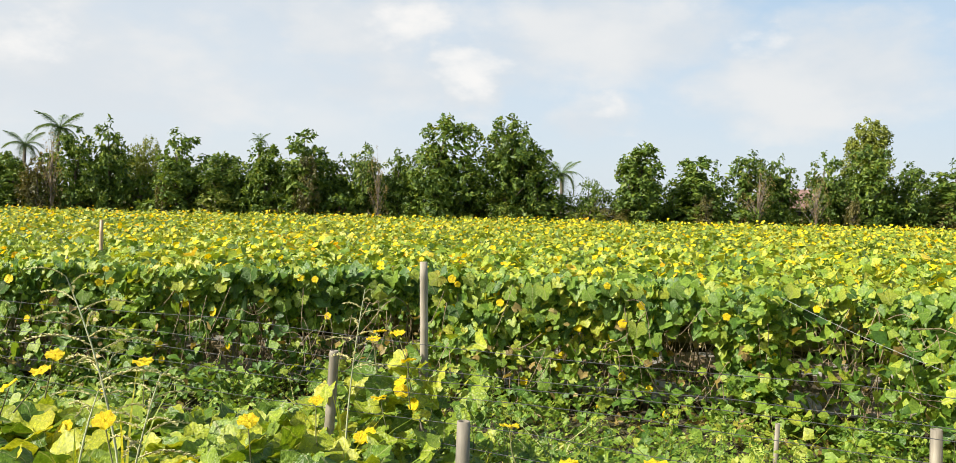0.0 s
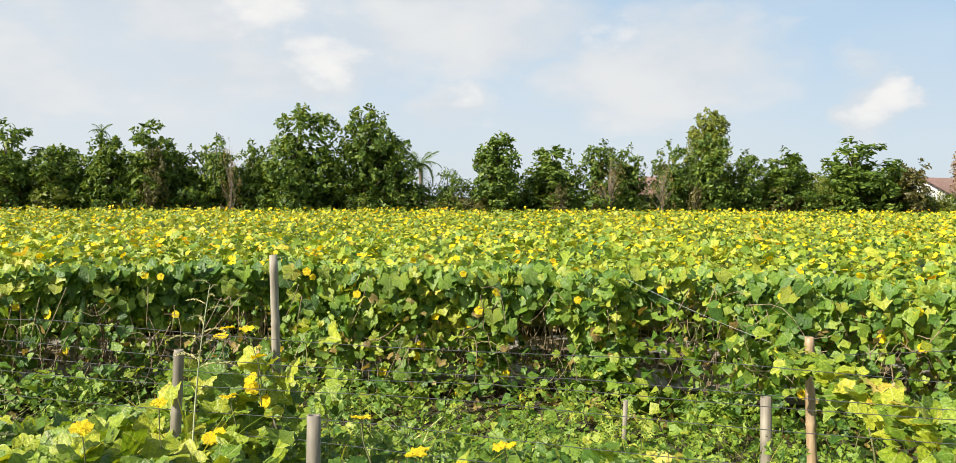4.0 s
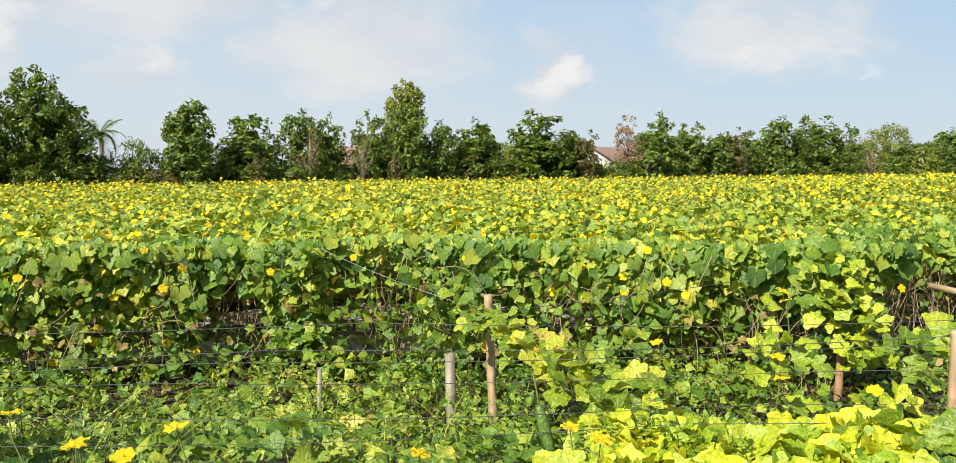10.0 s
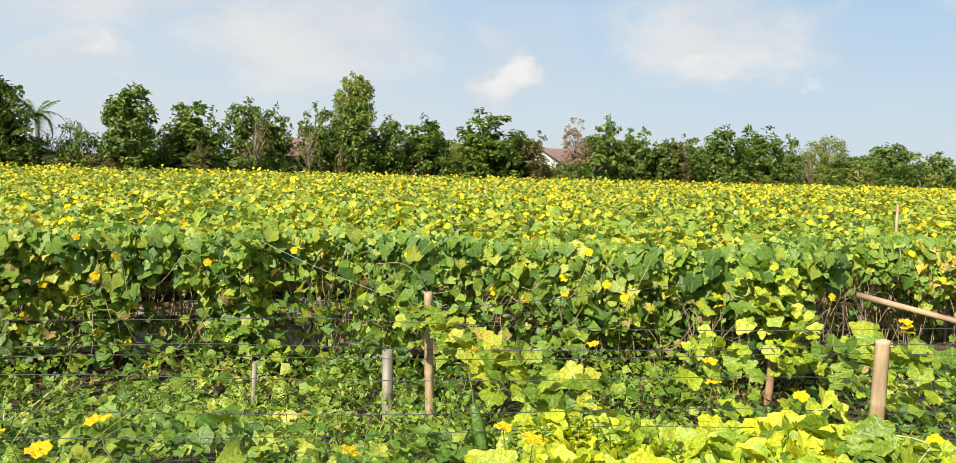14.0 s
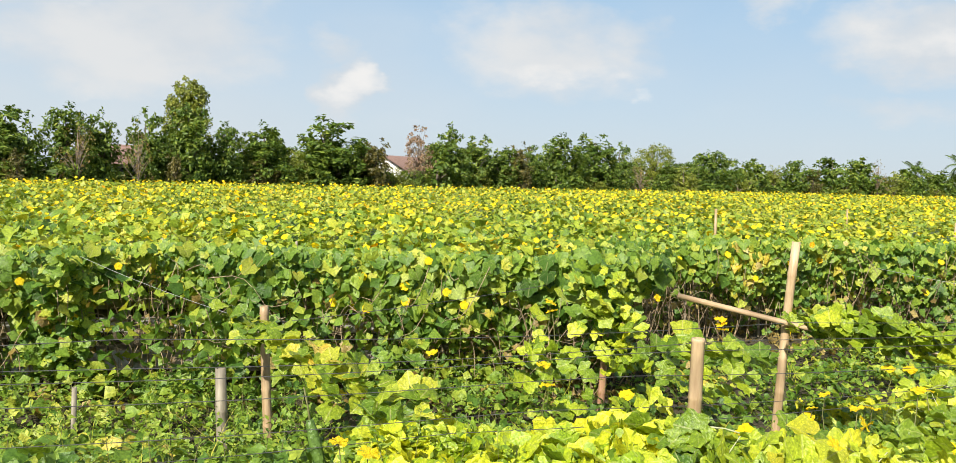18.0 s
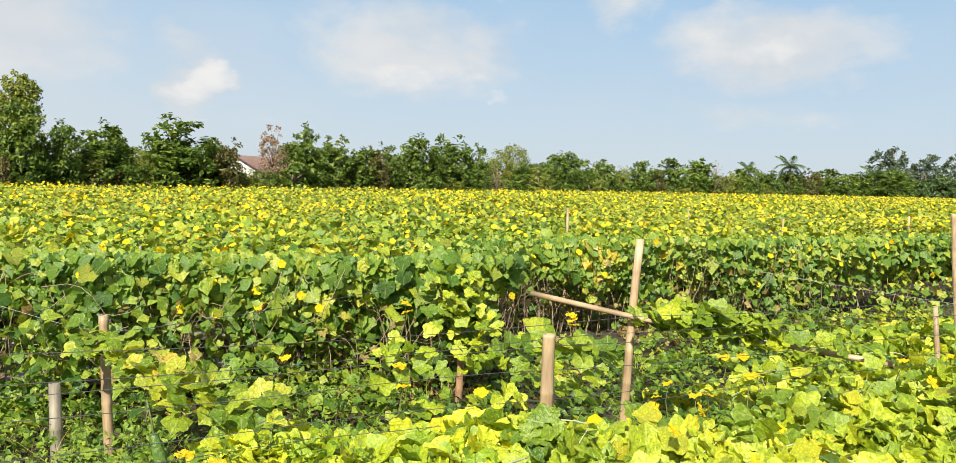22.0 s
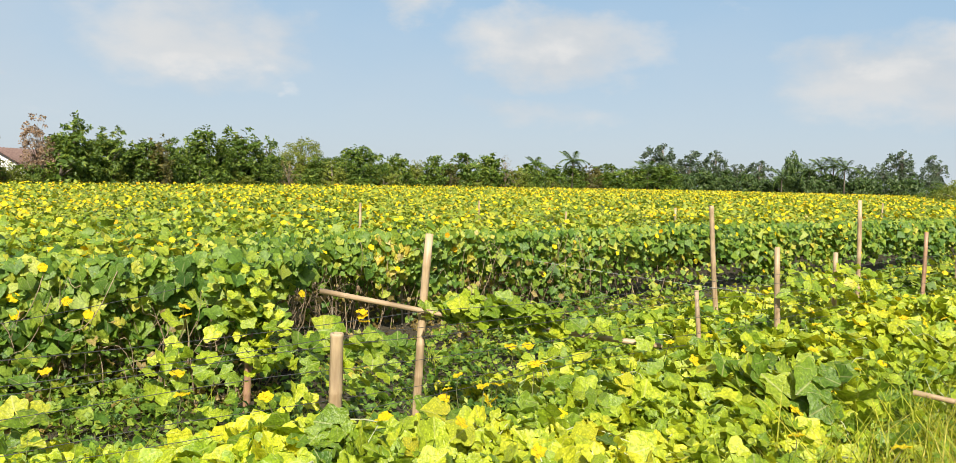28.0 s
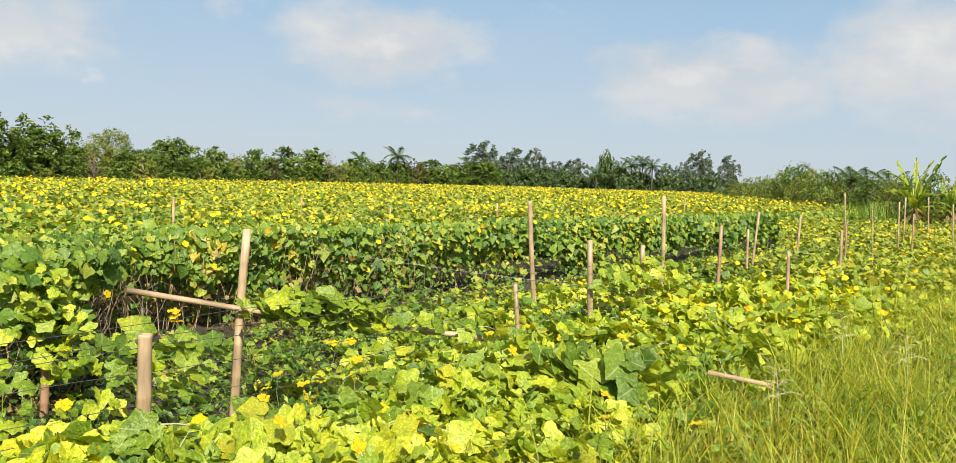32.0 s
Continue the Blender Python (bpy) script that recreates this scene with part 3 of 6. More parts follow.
def build_canopy():
    rng = np.random.default_rng(11)
    x, y, r = canopy_places(rng, 235, 7, 185, 1.1)
    k = smooth_noise(x, y, 0.22, 11.0) + rng.normal(0, 0.35, len(x)) > -0.30
    x, y, r = x[k], y[k], r[k]
    n = len(x)
    g = -front_gap(np.stack([x, y], 1))
    lift = np.clip(g / 0.8, 0, 1) * 0.06 - 0.10
    z = canopy_z(x, y) + lift + np.abs(rng.normal(0, 0.05, n)) + rng.uniform(-0.26, 0.04, n)
    size = np.clip(rng.lognormal(np.log(0.089), 0.42, n), 0.04, 0.22) * np.maximum(1, r / 15.0) ** 0.30
    nor = np.column_stack([rng.normal(0, 0.74, n) - 0.12, rng.normal(0, 0.74, n) - 0.18, np.ones(n)])
    pos = np.column_stack([x, y, z])
    near = r < 17
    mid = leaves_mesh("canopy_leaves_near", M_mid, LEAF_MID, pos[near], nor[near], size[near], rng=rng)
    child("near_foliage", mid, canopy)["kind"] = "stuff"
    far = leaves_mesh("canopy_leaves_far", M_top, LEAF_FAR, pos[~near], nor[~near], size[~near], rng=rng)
    child("far_foliage", far, canopy)["kind"] = "stuff"
    # added dark sheet: stands for shaded gaps and keeps light from the interior
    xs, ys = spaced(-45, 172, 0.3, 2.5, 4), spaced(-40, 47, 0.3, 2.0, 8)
    sheet = grid_mesh("canopy_shade_mat", xs, ys, lambda p: canopy_z(p[:, 0], p[:, 1]) - 0.27, M_shade_mat, lambda c: under_trellis(c[:, 0], c[:, 1], 2.6))
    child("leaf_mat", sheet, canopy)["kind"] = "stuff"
    # the blades over the near edge singly
    blade = []
    fl = [i for t in LEAF_BIG[0][1] for i in t]
    for k in range(4):
        blade.append(raw_mesh("canopy_leaf", LEAF_BIG[k][0], [3] * len(LEAF_BIG[k][1]), fl, M_lip, np.array(LEAF_BIG[k][2])[fl]))
    lip = np.where((r < 12) & (g < 2.2))[0]
    for k, i in enumerate(rng.choice(lip, 220, replace=False)):
        nn = Vector((rng.normal(-0.15, 0.4), rng.normal(-0.35, 0.4), 1)).normalized()
        m = Matrix.Translation(Vector(pos[i]) + Vector((0, 0, 0.05))) @ nn.to_track_quat("Z", "Y").to_matrix().to_4x4() @ Matrix.Rotation(rng.uniform(0, 6.28), 4, "Z") @ Matrix.Scale(rng.uniform(0.09, 0.17), 4)
        child("leaf", blade[k % 4], canopy, m=m)
    fv, ff, _ = FLOWER_BIG
    fme = raw_mesh("canopy_flower", fv, [3] * len(ff), [i for t in ff for i in t], M_petal)
    lip = np.where(r < 15)[0]
    for i in rng.choice(lip, 120, replace=False):
        nn = Vector((rng.normal(-0.2, 0.4), rng.normal(-0.4, 0.4), 0.8)).normalized()
        m = Matrix.Translation(Vector(pos[i]) + Vector((0, 0, 0.08))) @ nn.to_track_quat("Z", "Y").to_matrix().to_4x4() @ Matrix.Scale(rng.uniform(0.05, 0.075), 4)
        child("flower", fme, canopy, "open yellow flower", m)
    # flowers standing over the leaves
    x, y, r = canopy_places(rng, 5.0, 7, 175, 0.9)
    k = smooth_noise(x, y, 2.3, 7.0) + rng.normal(0, 0.6, len(x)) > -0.5
    x, y, r = x[k], y[k], r[k]
    n = len(x)
    pos = np.column_stack([x, y, canopy_z(x, y) + 0.06 + np.abs(rng.normal(0, 0.05, n))])
    nor = np.column_stack([rng.normal(-0.15, 0.5, n), rng.normal(-0.2, 0.5, n), np.full(n, 0.9)])
    me = leaves_mesh("canopy_flowers", M_petal, FLOWER, pos, nor, rng.uniform(0.055, 0.09, n) * np.maximum(1, r / 16) ** 0.42, rng=rng)
    child("flowers", me, canopy, "small open yellow flowers")["kind"] = "stuff"


build_canopy()

# ---- trellis front: hanging curtain of leaves ----
seg = np.linalg.norm(np.diff(FRONT, axis=0), axis=1)
FS = np.concatenate([[0], np.cumsum(seg)])


def along_front(s):
    return np.stack([np.interp(s, FS, FRONT[:, 0]), np.interp(s, FS, FRONT[:, 1])], 1)


# flowers that stand out: bearing, height angle, distance
FLOWERS_CURTAIN = [(1.9, -7.95, 8.68), (3.7, -8.37, 8.62), (6.0, -8.07, 8.55), (8.3, -8.6, 8.5), (3.3, -9.92, 8.63), (4.8, -10.74, 8.59), (2.5, -11.68, 8.66), (9.0, -11.17, 8.49), (10.8, -11.89, 8.46), (7.6, -13.2, 8.4), (11.9, -13.4, 8.3), (17.5, -8.98, 8.45), (17.3, -9.87, 8.45), (-2.9, -7.14, 8.86), (-14.7, -6.44, 9.2), (-17.7, -7.24, 9.3), (-16.8, -9.41, 9.2), (10.1, -5.63, 8.47), (36.3, -6.88, 7.98), (37.9, -8.25, 7.95), (39.2, -8.5, 7.94), (36.6, -9.01, 7.97), (39.1, -7.46, 7.94), (42.0, -7.84, 7.92), (9.5, -12.64, 8.48), (0.2, -5.37, 8.74)]
FLOWERS_NEAR = [(-29.0, -10.13, 4.03), (-28.3, -9.32, 4.03), (-23.4, -10.01, 4.21), (-26.0, -13.15, 3.62), (-30.8, -10.84, 3.84), (-17.6, -13.81, 3.79), (-12.9, -12.83, 4.37), (-8.5, -12.76, 4.75), (-6.7, -10.41, 4.74), (-8.5, -8.54, 4.95), (-8.9, -9.04, 4.95), (-7.3, -8.65, 4.94), (-1.2, -14.48, 3.41), (2.2, -16.65, 3.1), (7.9, -16.5, 3.1), (1.8, -16.9, 2.96), (4.5, -17.84, 2.86), (23.8, -19.36, 3.21), (36.4, -18.47, 3.38), (34.4, -17.71, 3.59), (40.9, -11.89, 5.47), (54.1, -14.17, 4.34), (48.5, -12.5, 4.96), (48.8, -13.82, 4.96), (48.9, -8.32, 5.26), (49.0, -8.89, 5.26), (31.9, -12.73, 5.5)]
FLOWERS_EAST = [(60.3, -9.12, 6.37), (60.4, -9.44, 6.37), (60.2, -8.8, 6.37), (66.8, -12.91, 6.47), (66.1, -13.83, 6.27), (65.9, -14.42, 6.27), (69.5, -13.43, 5.47), (72.5, -11.92, 5.96), (70.3, -10.93, 6.26), (71.5, -10.85, 6.26), (84.6, -8.51, 7.63), (85.6, -8.17, 7.83), (80.9, -10.12, 6.43), (68.6, -13.55, 5.03), (72.0, -12.01, 5.63), (89.5, -10.58, 6.43), (89.8, -9.91, 6.63), (91.2, -12.39, 5.43), (89.0, -13.71, 5.03), (89.1, -15.16, 4.53), (95.1, -15.02, 4.43), (89.9, -8.33, 8.03), (92.6, -8.1, 8.23), (97.9, -9.39, 8.04), (100.9, -8.97, 8.34), (96.6, -9.0, 8.24), (92.6, -8.06, 9.04), (105.5, -7.15, 8.54), (86.7, -6.59, 9.23), (103.8, -6.08, 10.04)]
# bays where the curtain opens: bearing from the first eye, half width in degrees, bottom, top, how open
BAYS = [(-20.0, 5.0, 0.1, 1.05, 0.55), (-5.5, 3.2, 0.2, 1.0, 0.6), (5.0, 2.5, 0.3, 0.9, 0.4), (15.3, 2.6, 0.05, 1.0, 1.0), (24.8, 4.0, 0.0, 1.08, 1.0), (36.0, 4.0, 0.3, 0.95, 0.55), (58.5, 5.0, 0.0, 0.98, 0.85)]


def build_curtain():
    rng = np.random.default_rng(21)
    n = 80000
    s0, s1 = FS[1] + 3.0, FS[-2]
    u = rng.uniform(0, 1, n)
    s = s0 + (s1 - s0) * u ** 1.55
    p = along_front(s)
    d = np.linalg.norm(p, axis=1)
    z = rng.uniform(0.0, 1.0, n) ** 0.85 * 1.38
    depth = rng.exponential(0.22, n) - 0.22
    dirn = along_front(s + 0.05) - p
    dirn /= np.linalg.norm(dirn, axis=1, keepdims=True)
    nrm = np.stack([dirn[:, 1], -dirn[:, 0]], 1)
    bulge = 0.16 * smooth_noise(s, z * 1.5, 0.7, 3.0) + 0.05 * np.clip(z - 0.9, 0, 0.4) / 0.4 * (1 + smooth_noise(s, 0 * s, 0.5, 1.0)) + (0.20 * np.clip((5.0 - p[:, 0]) / 3.0, 0, 1) - 0.16 * np.clip((p[:, 0] - 4.5) / 1.5, 0, 1) + 0.16 * np.clip((1.0 - p[:, 0]) / 5.0, 0, 1)) * np.clip(1.05 - z, 0, 1) * (1 + 0.5 * smooth_noise(s, z, 0.8, 5.0))
    q = p + nrm * (bulge - depth)[:, None]
    az = np.degrees(np.arctan2(q[:, 0], q[:, 1]))
    drop = 0.42 + 0.85 * np.clip(smooth_noise(s, 0 * s, 0.9, 6.0) + 0.3, 0, 1.25) + 0.25 * smooth_noise(s, 0 * s, 0.25, 2.0)
    keep = (1.37 - z < drop + rng.normal(0, 0.14, n)) | (rng.uniform(0, 1, n) < 0.16)
    keep &= smooth_noise(s, z, 0.4, 9.0) + rng.normal(0, 0.5, n) > -0.75
    for a, w, z0, z1, o in BAYS:
        hollow = 1.25 - ((az - a) / w) ** 2 - ((z - (z0 + z1) / 2) / ((z1 - z0) / 2)) ** 2
        keep &= ~(rng.uniform(0, 1, n) < o * np.clip(hollow * 1.8 + 0.4 * smooth_noise(s, z, 0.3, 4.0), 0, 1))
    # the east wall hangs short and stands open below
    open_east = np.clip((s - FS[7]) / 1.5, 0, 1) * np.clip((FS[10] + 3.0 - s) / 4.0, 0.35, 1)
    short = 0.86 + 0.22 * smooth_noise(s, 0 * s, 0.8, 2.0)
    keep &= ~((z < short) & (rng.uniform(0, 1, n) < 0.6 * open_east))
    q, z, s, nrm, d = q[keep], z[keep], s[keep], nrm[keep], d[keep]
    n = len(q)
    size = np.clip(rng.lognormal(np.log(0.086), 0.44, n), 0.03, 0.22) * np.maximum(1, d / 14) ** 0.4
    nor = np.column_stack([nrm[:, 0] * 0.6 - 0.45 + rng.normal(0, 0.5, n), nrm[:, 1] * 0.6 - 0.2 + rng.normal(0, 0.5, n), 0.6 + rng.normal(0, 0.4, n)])
    pos = np.column_stack([q, z])
    # blades hang with their tips down
    spin = np.pi + rng.normal(0, 0.7, n)
    k = d < 13
    # the darker vine tones put part of the curtain's shade into its colour
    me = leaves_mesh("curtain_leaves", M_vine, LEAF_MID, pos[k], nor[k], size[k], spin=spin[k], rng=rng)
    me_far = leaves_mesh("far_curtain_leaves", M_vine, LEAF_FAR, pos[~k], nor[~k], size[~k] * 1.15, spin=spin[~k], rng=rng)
    curtain = thing("vine_curtain", "curtain of green luffa vines hanging from the trellis edge", "vine curtain", kind="stuff")
    child("foliage", me, curtain)["kind"] = "stuff"
    child("far_foliage", me_far, curtain)["kind"] = "stuff"
    blade = []
    _, lf, luv = LEAF_BIG[0]
    fl = [i for t in lf for i in t]
    for k in range(3):
        v = LEAF_BIG[k][0]
        blade.append(raw_mesh("hanging_leaf", v, [3] * len(lf), fl, M_hanging, np.array(luv)[fl]))
    close = np.where((d < 10.5) & (z > 0.35))[0]
    for k, i in enumerate(rng.choice(close, 260, replace=False)):
        nn = Vector((nrm[i, 0] + rng.normal(0, 0.35), nrm[i, 1] + rng.normal(0, 0.35), 0.5)).normalized()
        m = Matrix.Translation(Vector(pos[i]) + Vector((*(nrm[i] * 0.13), 0))) @ nn.to_track_quat("Z", "Y").to_matrix().to_4x4() @ Matrix.Rotation(math.pi + rng.normal(0, 0.5), 4, "Z") @ Matrix.Scale(rng.uniform(0.10, 0.20), 4)
        child("leaf", blade[k % 3], curtain, m=m)
    fv, ff, _ = FLOWER_BIG
    fme = raw_mesh("curtain_flower", fv, [3] * len(ff), [i for t in ff for i in t], M_petal)
    for k, i in enumerate(rng.choice(np.where(d < 11)[0], 60, replace=False)):
        nn = Vector((nrm[i, 0] + rng.normal(0, 0.3), nrm[i, 1] + rng.normal(0, 0.3), 0.35)).normalized()
        m = Matrix.Translation(Vector(pos[i]) + Vector((*(nrm[i] * 0.2), 0))) @ nn.to_track_quat("Z", "Y").to_matrix().to_4x4() @ Matrix.Scale(rng.uniform(0.06, 0.085), 4)
        child("flower", fme, curtain, "open yellow flower", m)
    for az, el, r in FLOWERS_CURTAIN:
        p = sight(az, el, r)
        nn = Vector((-0.5 + rng.normal(0, 0.25), -0.8 + rng.normal(0, 0.25), 0.3 + rng.normal(0, 0.2))).normalized()
        child("flower", fme, curtain, "open yellow flower", Matrix.Translation(p) @ nn.to_track_quat("Z", "Y").to_matrix().to_4x4() @ Matrix.Scale(rng.uniform(0.075, 0.095), 4))
    # smaller flowers farther along
    m = 220
    i = rng.choice(np.where(d > 10)[0], m)
    fp = pos[i] + np.column_stack([nrm[i] * 0.1, np.zeros(m)])
    fn = np.column_stack([nrm[i] + rng.normal(0, 0.4, (m, 2)), rng.normal(0.3, 0.3, m)])
    me = leaves_mesh("curtain_flowers", M_petal, FLOWER, fp, fn, rng.uniform(0.07, 0.10, m), rng=rng)
    child("flowers", me, curtain, "small yellow flowers on the hanging vines")["kind"] = "stuff"
    # stems and strings in the shade behind
    items = []
    for _ in range(900):
        s_ = rng.uniform(s0, FS[10] + 8)
        b = along_front(np.array([s_]))[0]
        dn = along_front(np.array([s_ + 0.05]))[0] - b
        dn /= np.linalg.norm(dn)
        b = b - np.array([dn[1], -dn[0]]) * rng.uniform(0.05, 1.9)
        top = b + rng.normal(0, 0.2, 2)
        mid = (b + top) / 2 + rng.normal(0, 0.10, 2)
        items.append(tube_arrays([(*b, 0.02), (*mid, 0.65), (*top, 1.2)], [0.008, 0.006, 0.004], 4, False))
    v, f = join_arrays(items)
    child("stems", poly_mesh("inner_stems", v, f, M_dry_stem), curtain, "thin brown vine stems")["kind"] = "stuff"
    # dry runners and tendrils looping in front of the leaves
    items = []
    for _ in range(620):
        s_ = s0 + (FS[10] + 4 - s0) * rng.uniform(0, 1)
        b = along_front(np.array([s_]))[0]
        dn = along_front(np.array([s_ + 0.05]))[0] - b
        dn /= np.linalg.norm(dn)
        b = b + np.array([dn[1], -dn[0]]) * rng.uniform(0.0, 0.5)
        u = np.linspace(0, 1, 8)
        z0 = rng.uniform(0.25, 1.3)
        run, fall, ph = rng.normal(0, 0.28), rng.uniform(0.15, 0.6), rng.uniform(0, 6)
        path = np.column_stack([b[0] + dn[0] * run * u + 0.04 * np.sin(5 * u + ph), b[1] + dn[1] * run * u + 0.04 * np.cos(4 * u + ph), np.maximum(z0 - fall * u + 0.08 * np.sin(6 * u + ph), 0.03)])
        items.append(tube_arrays(path, 0.0042 * (1 - 0.6 * u), 4, False))
    child("runners", poly_mesh("dry_runners", *join_arrays(items), M_dry_stem), curtain, "pale dry runners and tendrils")["kind"] = "stuff"
    # sparse leaves under the canopy
    m = 16000
    s_ = rng.uniform(s0, FS[10] + 6, m)
    b = along_front(s_)
    dn = along_front(s_ + 0.05) - b
    dn /= np.linalg.norm(dn, axis=1, keepdims=True)
    b = b - np.stack([dn[:, 1], -dn[:, 0]], 1) * rng.uniform(0.3, 5.0, m)[:, None]
    pos = np.column_stack([b, rng.uniform(0.0, 1, m) ** 0.6 * 1.15])
    az = np.degrees(np.arctan2(b[:, 0], b[:, 1]))
    for a, w, z0, z1, o in BAYS[:4]:
        k = (np.abs(az - a) > w) | (pos[:, 2] > z1) | (rng.uniform(0, 1, len(pos)) > o)
        pos, az = pos[k], az[k]
    m = len(pos)
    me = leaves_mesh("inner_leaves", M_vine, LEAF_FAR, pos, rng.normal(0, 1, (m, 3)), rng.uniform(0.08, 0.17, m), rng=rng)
    child("inner_foliage", me, curtain)["kind"] = "stuff"


build_curtain()


def build_litter():
    rng = np.random.default_rng(27)
    litter = thing("dry_leaves", "dry brown leaves and dead vine in the shade of the trellis", "dry leaves", kind="stuff")
    m = 5200
    s_ = rng.uniform(FS[1] + 3, FS[10] + 4, m)
    b = along_front(s_)
    dn = along_front(s_ + 0.05) - b
    dn /= np.linalg.norm(dn, axis=1, keepdims=True)
    b = b - np.stack([dn[:, 1], -dn[:, 0]], 1) * rng.uniform(-0.9, 3.5, m)[:, None]
    z = np.where(rng.uniform(0, 1, m) < 0.7, 0.04, rng.uniform(0.0, 1, m) * 1.1)
    pos = np.column_stack([b, z + np.maximum(ground_z(b), 0)])
    me = leaves_mesh("litter_leaves", M_dry, LEAF_MID, pos, rng.normal(0, 1, (m, 3)) + [0, 0, 0.8], rng.uniform(0.05, 0.13, m), rng=rng)
    child("leaves", me, litter)["kind"] = "stuff"


build_litter()


def mulch_row(k, off):
    """A raised bed under film, along the trellis."""
    s = np.linspace(FS[1] + 2, FS[5] + 0.5, 60)
    b = along_front(s)
    dn = np.gradient(b, axis=0)
    dn /= np.linalg.norm(dn, axis=1, keepdims=True)
    nr = np.stack([-dn[:, 1], dn[:, 0]], 1)
    prof = [(-0.5, -0.05), (-0.42, 0.12), (-0.2, 0.19), (0.0, 0.2), (0.2, 0.19), (0.42, 0.12), (0.5, -0.05)]
    rng = np.random.default_rng(40 + k)
    rows = []
    for o, z in prof:
        q = b + nr * (off + o)
        rows.append(np.column_stack([q, np.full(len(s), z) + rng.normal(0, 0.018, len(s))]))
    bed = thing("mulch_bed", "raised bed under torn silver-grey plastic mulch film", "mulch bed", "mulch beds under the trellis")

    def strip(name, pick, mat, label):
        v = np.stack([rows[i] for i in pick], 1).reshape(-1, 3)
        m = len(pick)
        f = [(i * m + j, (i + 1) * m + j, (i + 1) * m + j + 1, i * m + j + 1) for i in range(len(s) - 1) for j in range(m - 1)]
        child(name, poly_mesh(name, v, f, mat), bed, label)

    strip("mulch_film", (1, 2, 3, 4, 5), M_mulch, "crumpled silver-grey plastic film")
    strip("soil_shoulder", (0, 1), M_soil, "bare earth edge of the bed")
    strip("soil_shoulder", (5, 6), M_soil, "bare earth edge of the bed")


for k in range(4):
    mulch_row(k, 0.75 + 2.0 * k)

# ---- posts ----


def bamboo_arrays(h, r, nodes=0.28, lean=(0, 0), seed=0, hollow=True):
    rng = np.random.default_rng(seed)
    zs, rs = [], []
    z = -0.12
    while z < h:
        gap = nodes * rng.uniform(0.8, 1.2)
        for dz, k in ((0.0, 1.0), (0.012, 1.10), (0.026, 1.0)):
            if z + dz < h:
                zs.append(z + dz)
                rs.append(r * k)
        z += gap
    zs.append(h)
    rs.append(r * 0.97)
    zs, rs = np.array(zs), np.array(rs)
    wob = 0.006 * np.sin(zs * 2.6 + seed)
    path = np.column_stack([zs * lean[0] + wob, zs * lean[1] - wob, zs])
    v, f = tube_arrays(path, rs * (1 - 0.1 * zs / max(h, 0.5)), 12, False)
    n = len(zs)
    if hollow:
        top = v[(n - 1) * 12:]
        c = top.mean(0)
        rim = c + (top - c) * 0.72
        floor_ = rim - np.array([0, 0, 0.035])
        v = np.concatenate([v, rim, floor_])
        a, b, d = (n - 1) * 12, n * 12, (n + 1) * 12
        for k in range(12):
            k2 = (k + 1) % 12
            f.append((a + k, a + k2, b + k2, b + k))
            f.append((b + k, b + k2, d + k2, d + k))
        f.append(tuple(d + k for k in range(12)))
    else:
        f.append(tuple((n - 1) * 12 + k for k in range(12)))
    return v, f


def post(x, y, top, r, mat, label, lean=(0, 0), group="trellis and fence posts", seed=0):
    z0 = float(ground_z(np.array([[x, y]]))[0])
    v, f = bamboo_arrays(top - z0, r, lean=lean, seed=seed)
    ob = new("bamboo_post", poly_mesh("bamboo_post", v, f, mat, smooth=False))
    ob.matrix_basis = pose(x, y, z0)
    return tagged(ob, label, "post", group)


POSTS_WEST = [
    (-0.18, 5.15, 1.74, 0.027, "g", -0.013, 0.0), (0.04, 3.25, 1.25, 0.030, "g", 0.023, 0.0), (-0.70, 4.64, 1.27, 0.030, "g", 0.059, 0.009),
    (2.96, 5.00, 0.80, 0.040, "g", -0.017, 0.009), (3.53, 5.36, 1.12, 0.036, "b", -0.047, 0.029), (2.40, 6.14, 0.53, 0.020, "g", 0.003, 0.0),
    (6.43, 4.50, 0.96, 0.034, "r", 0.009, -0.012), (4.23, 2.25, 1.29, 0.039, "b", 0.013, -0.021), (6.34, 2.80, 1.70, 0.035, "b", 0.026, -0.054),
]
POSTS_EAST = [
    (10.28, 0.92, 1.91, 0.030, "b", -0.009, 0.078), (9.14, 0.20, 1.55, 0.030, "b", -0.002, 0.049), (10.84, -0.32, 1.41, 0.029, "b", 0.0, 0.024),
    (12.34, -0.61, 2.00, 0.029, "b", 0.001, 0.022), (12.79, -1.39, 1.60, 0.027, "r", -0.001, -0.015), (7.78, 0.77, 1.23, 0.021, "b", -0.010, 0.070),
    (15.23, -2.09, 1.46, 0.024, "b", 0.0, 0.002), (15.71, -2.23, 1.75, 0.021, "b", -0.010, -0.069), (17.08, -3.21, 1.69, 0.022, "b", -0.006, -0.032),
    (11.68, -2.16, 1.36, 0.024, "b", 0.004, 0.026), (14.97, -3.52, 1.51, 0.024, "b", 0.003, 0.012),
]
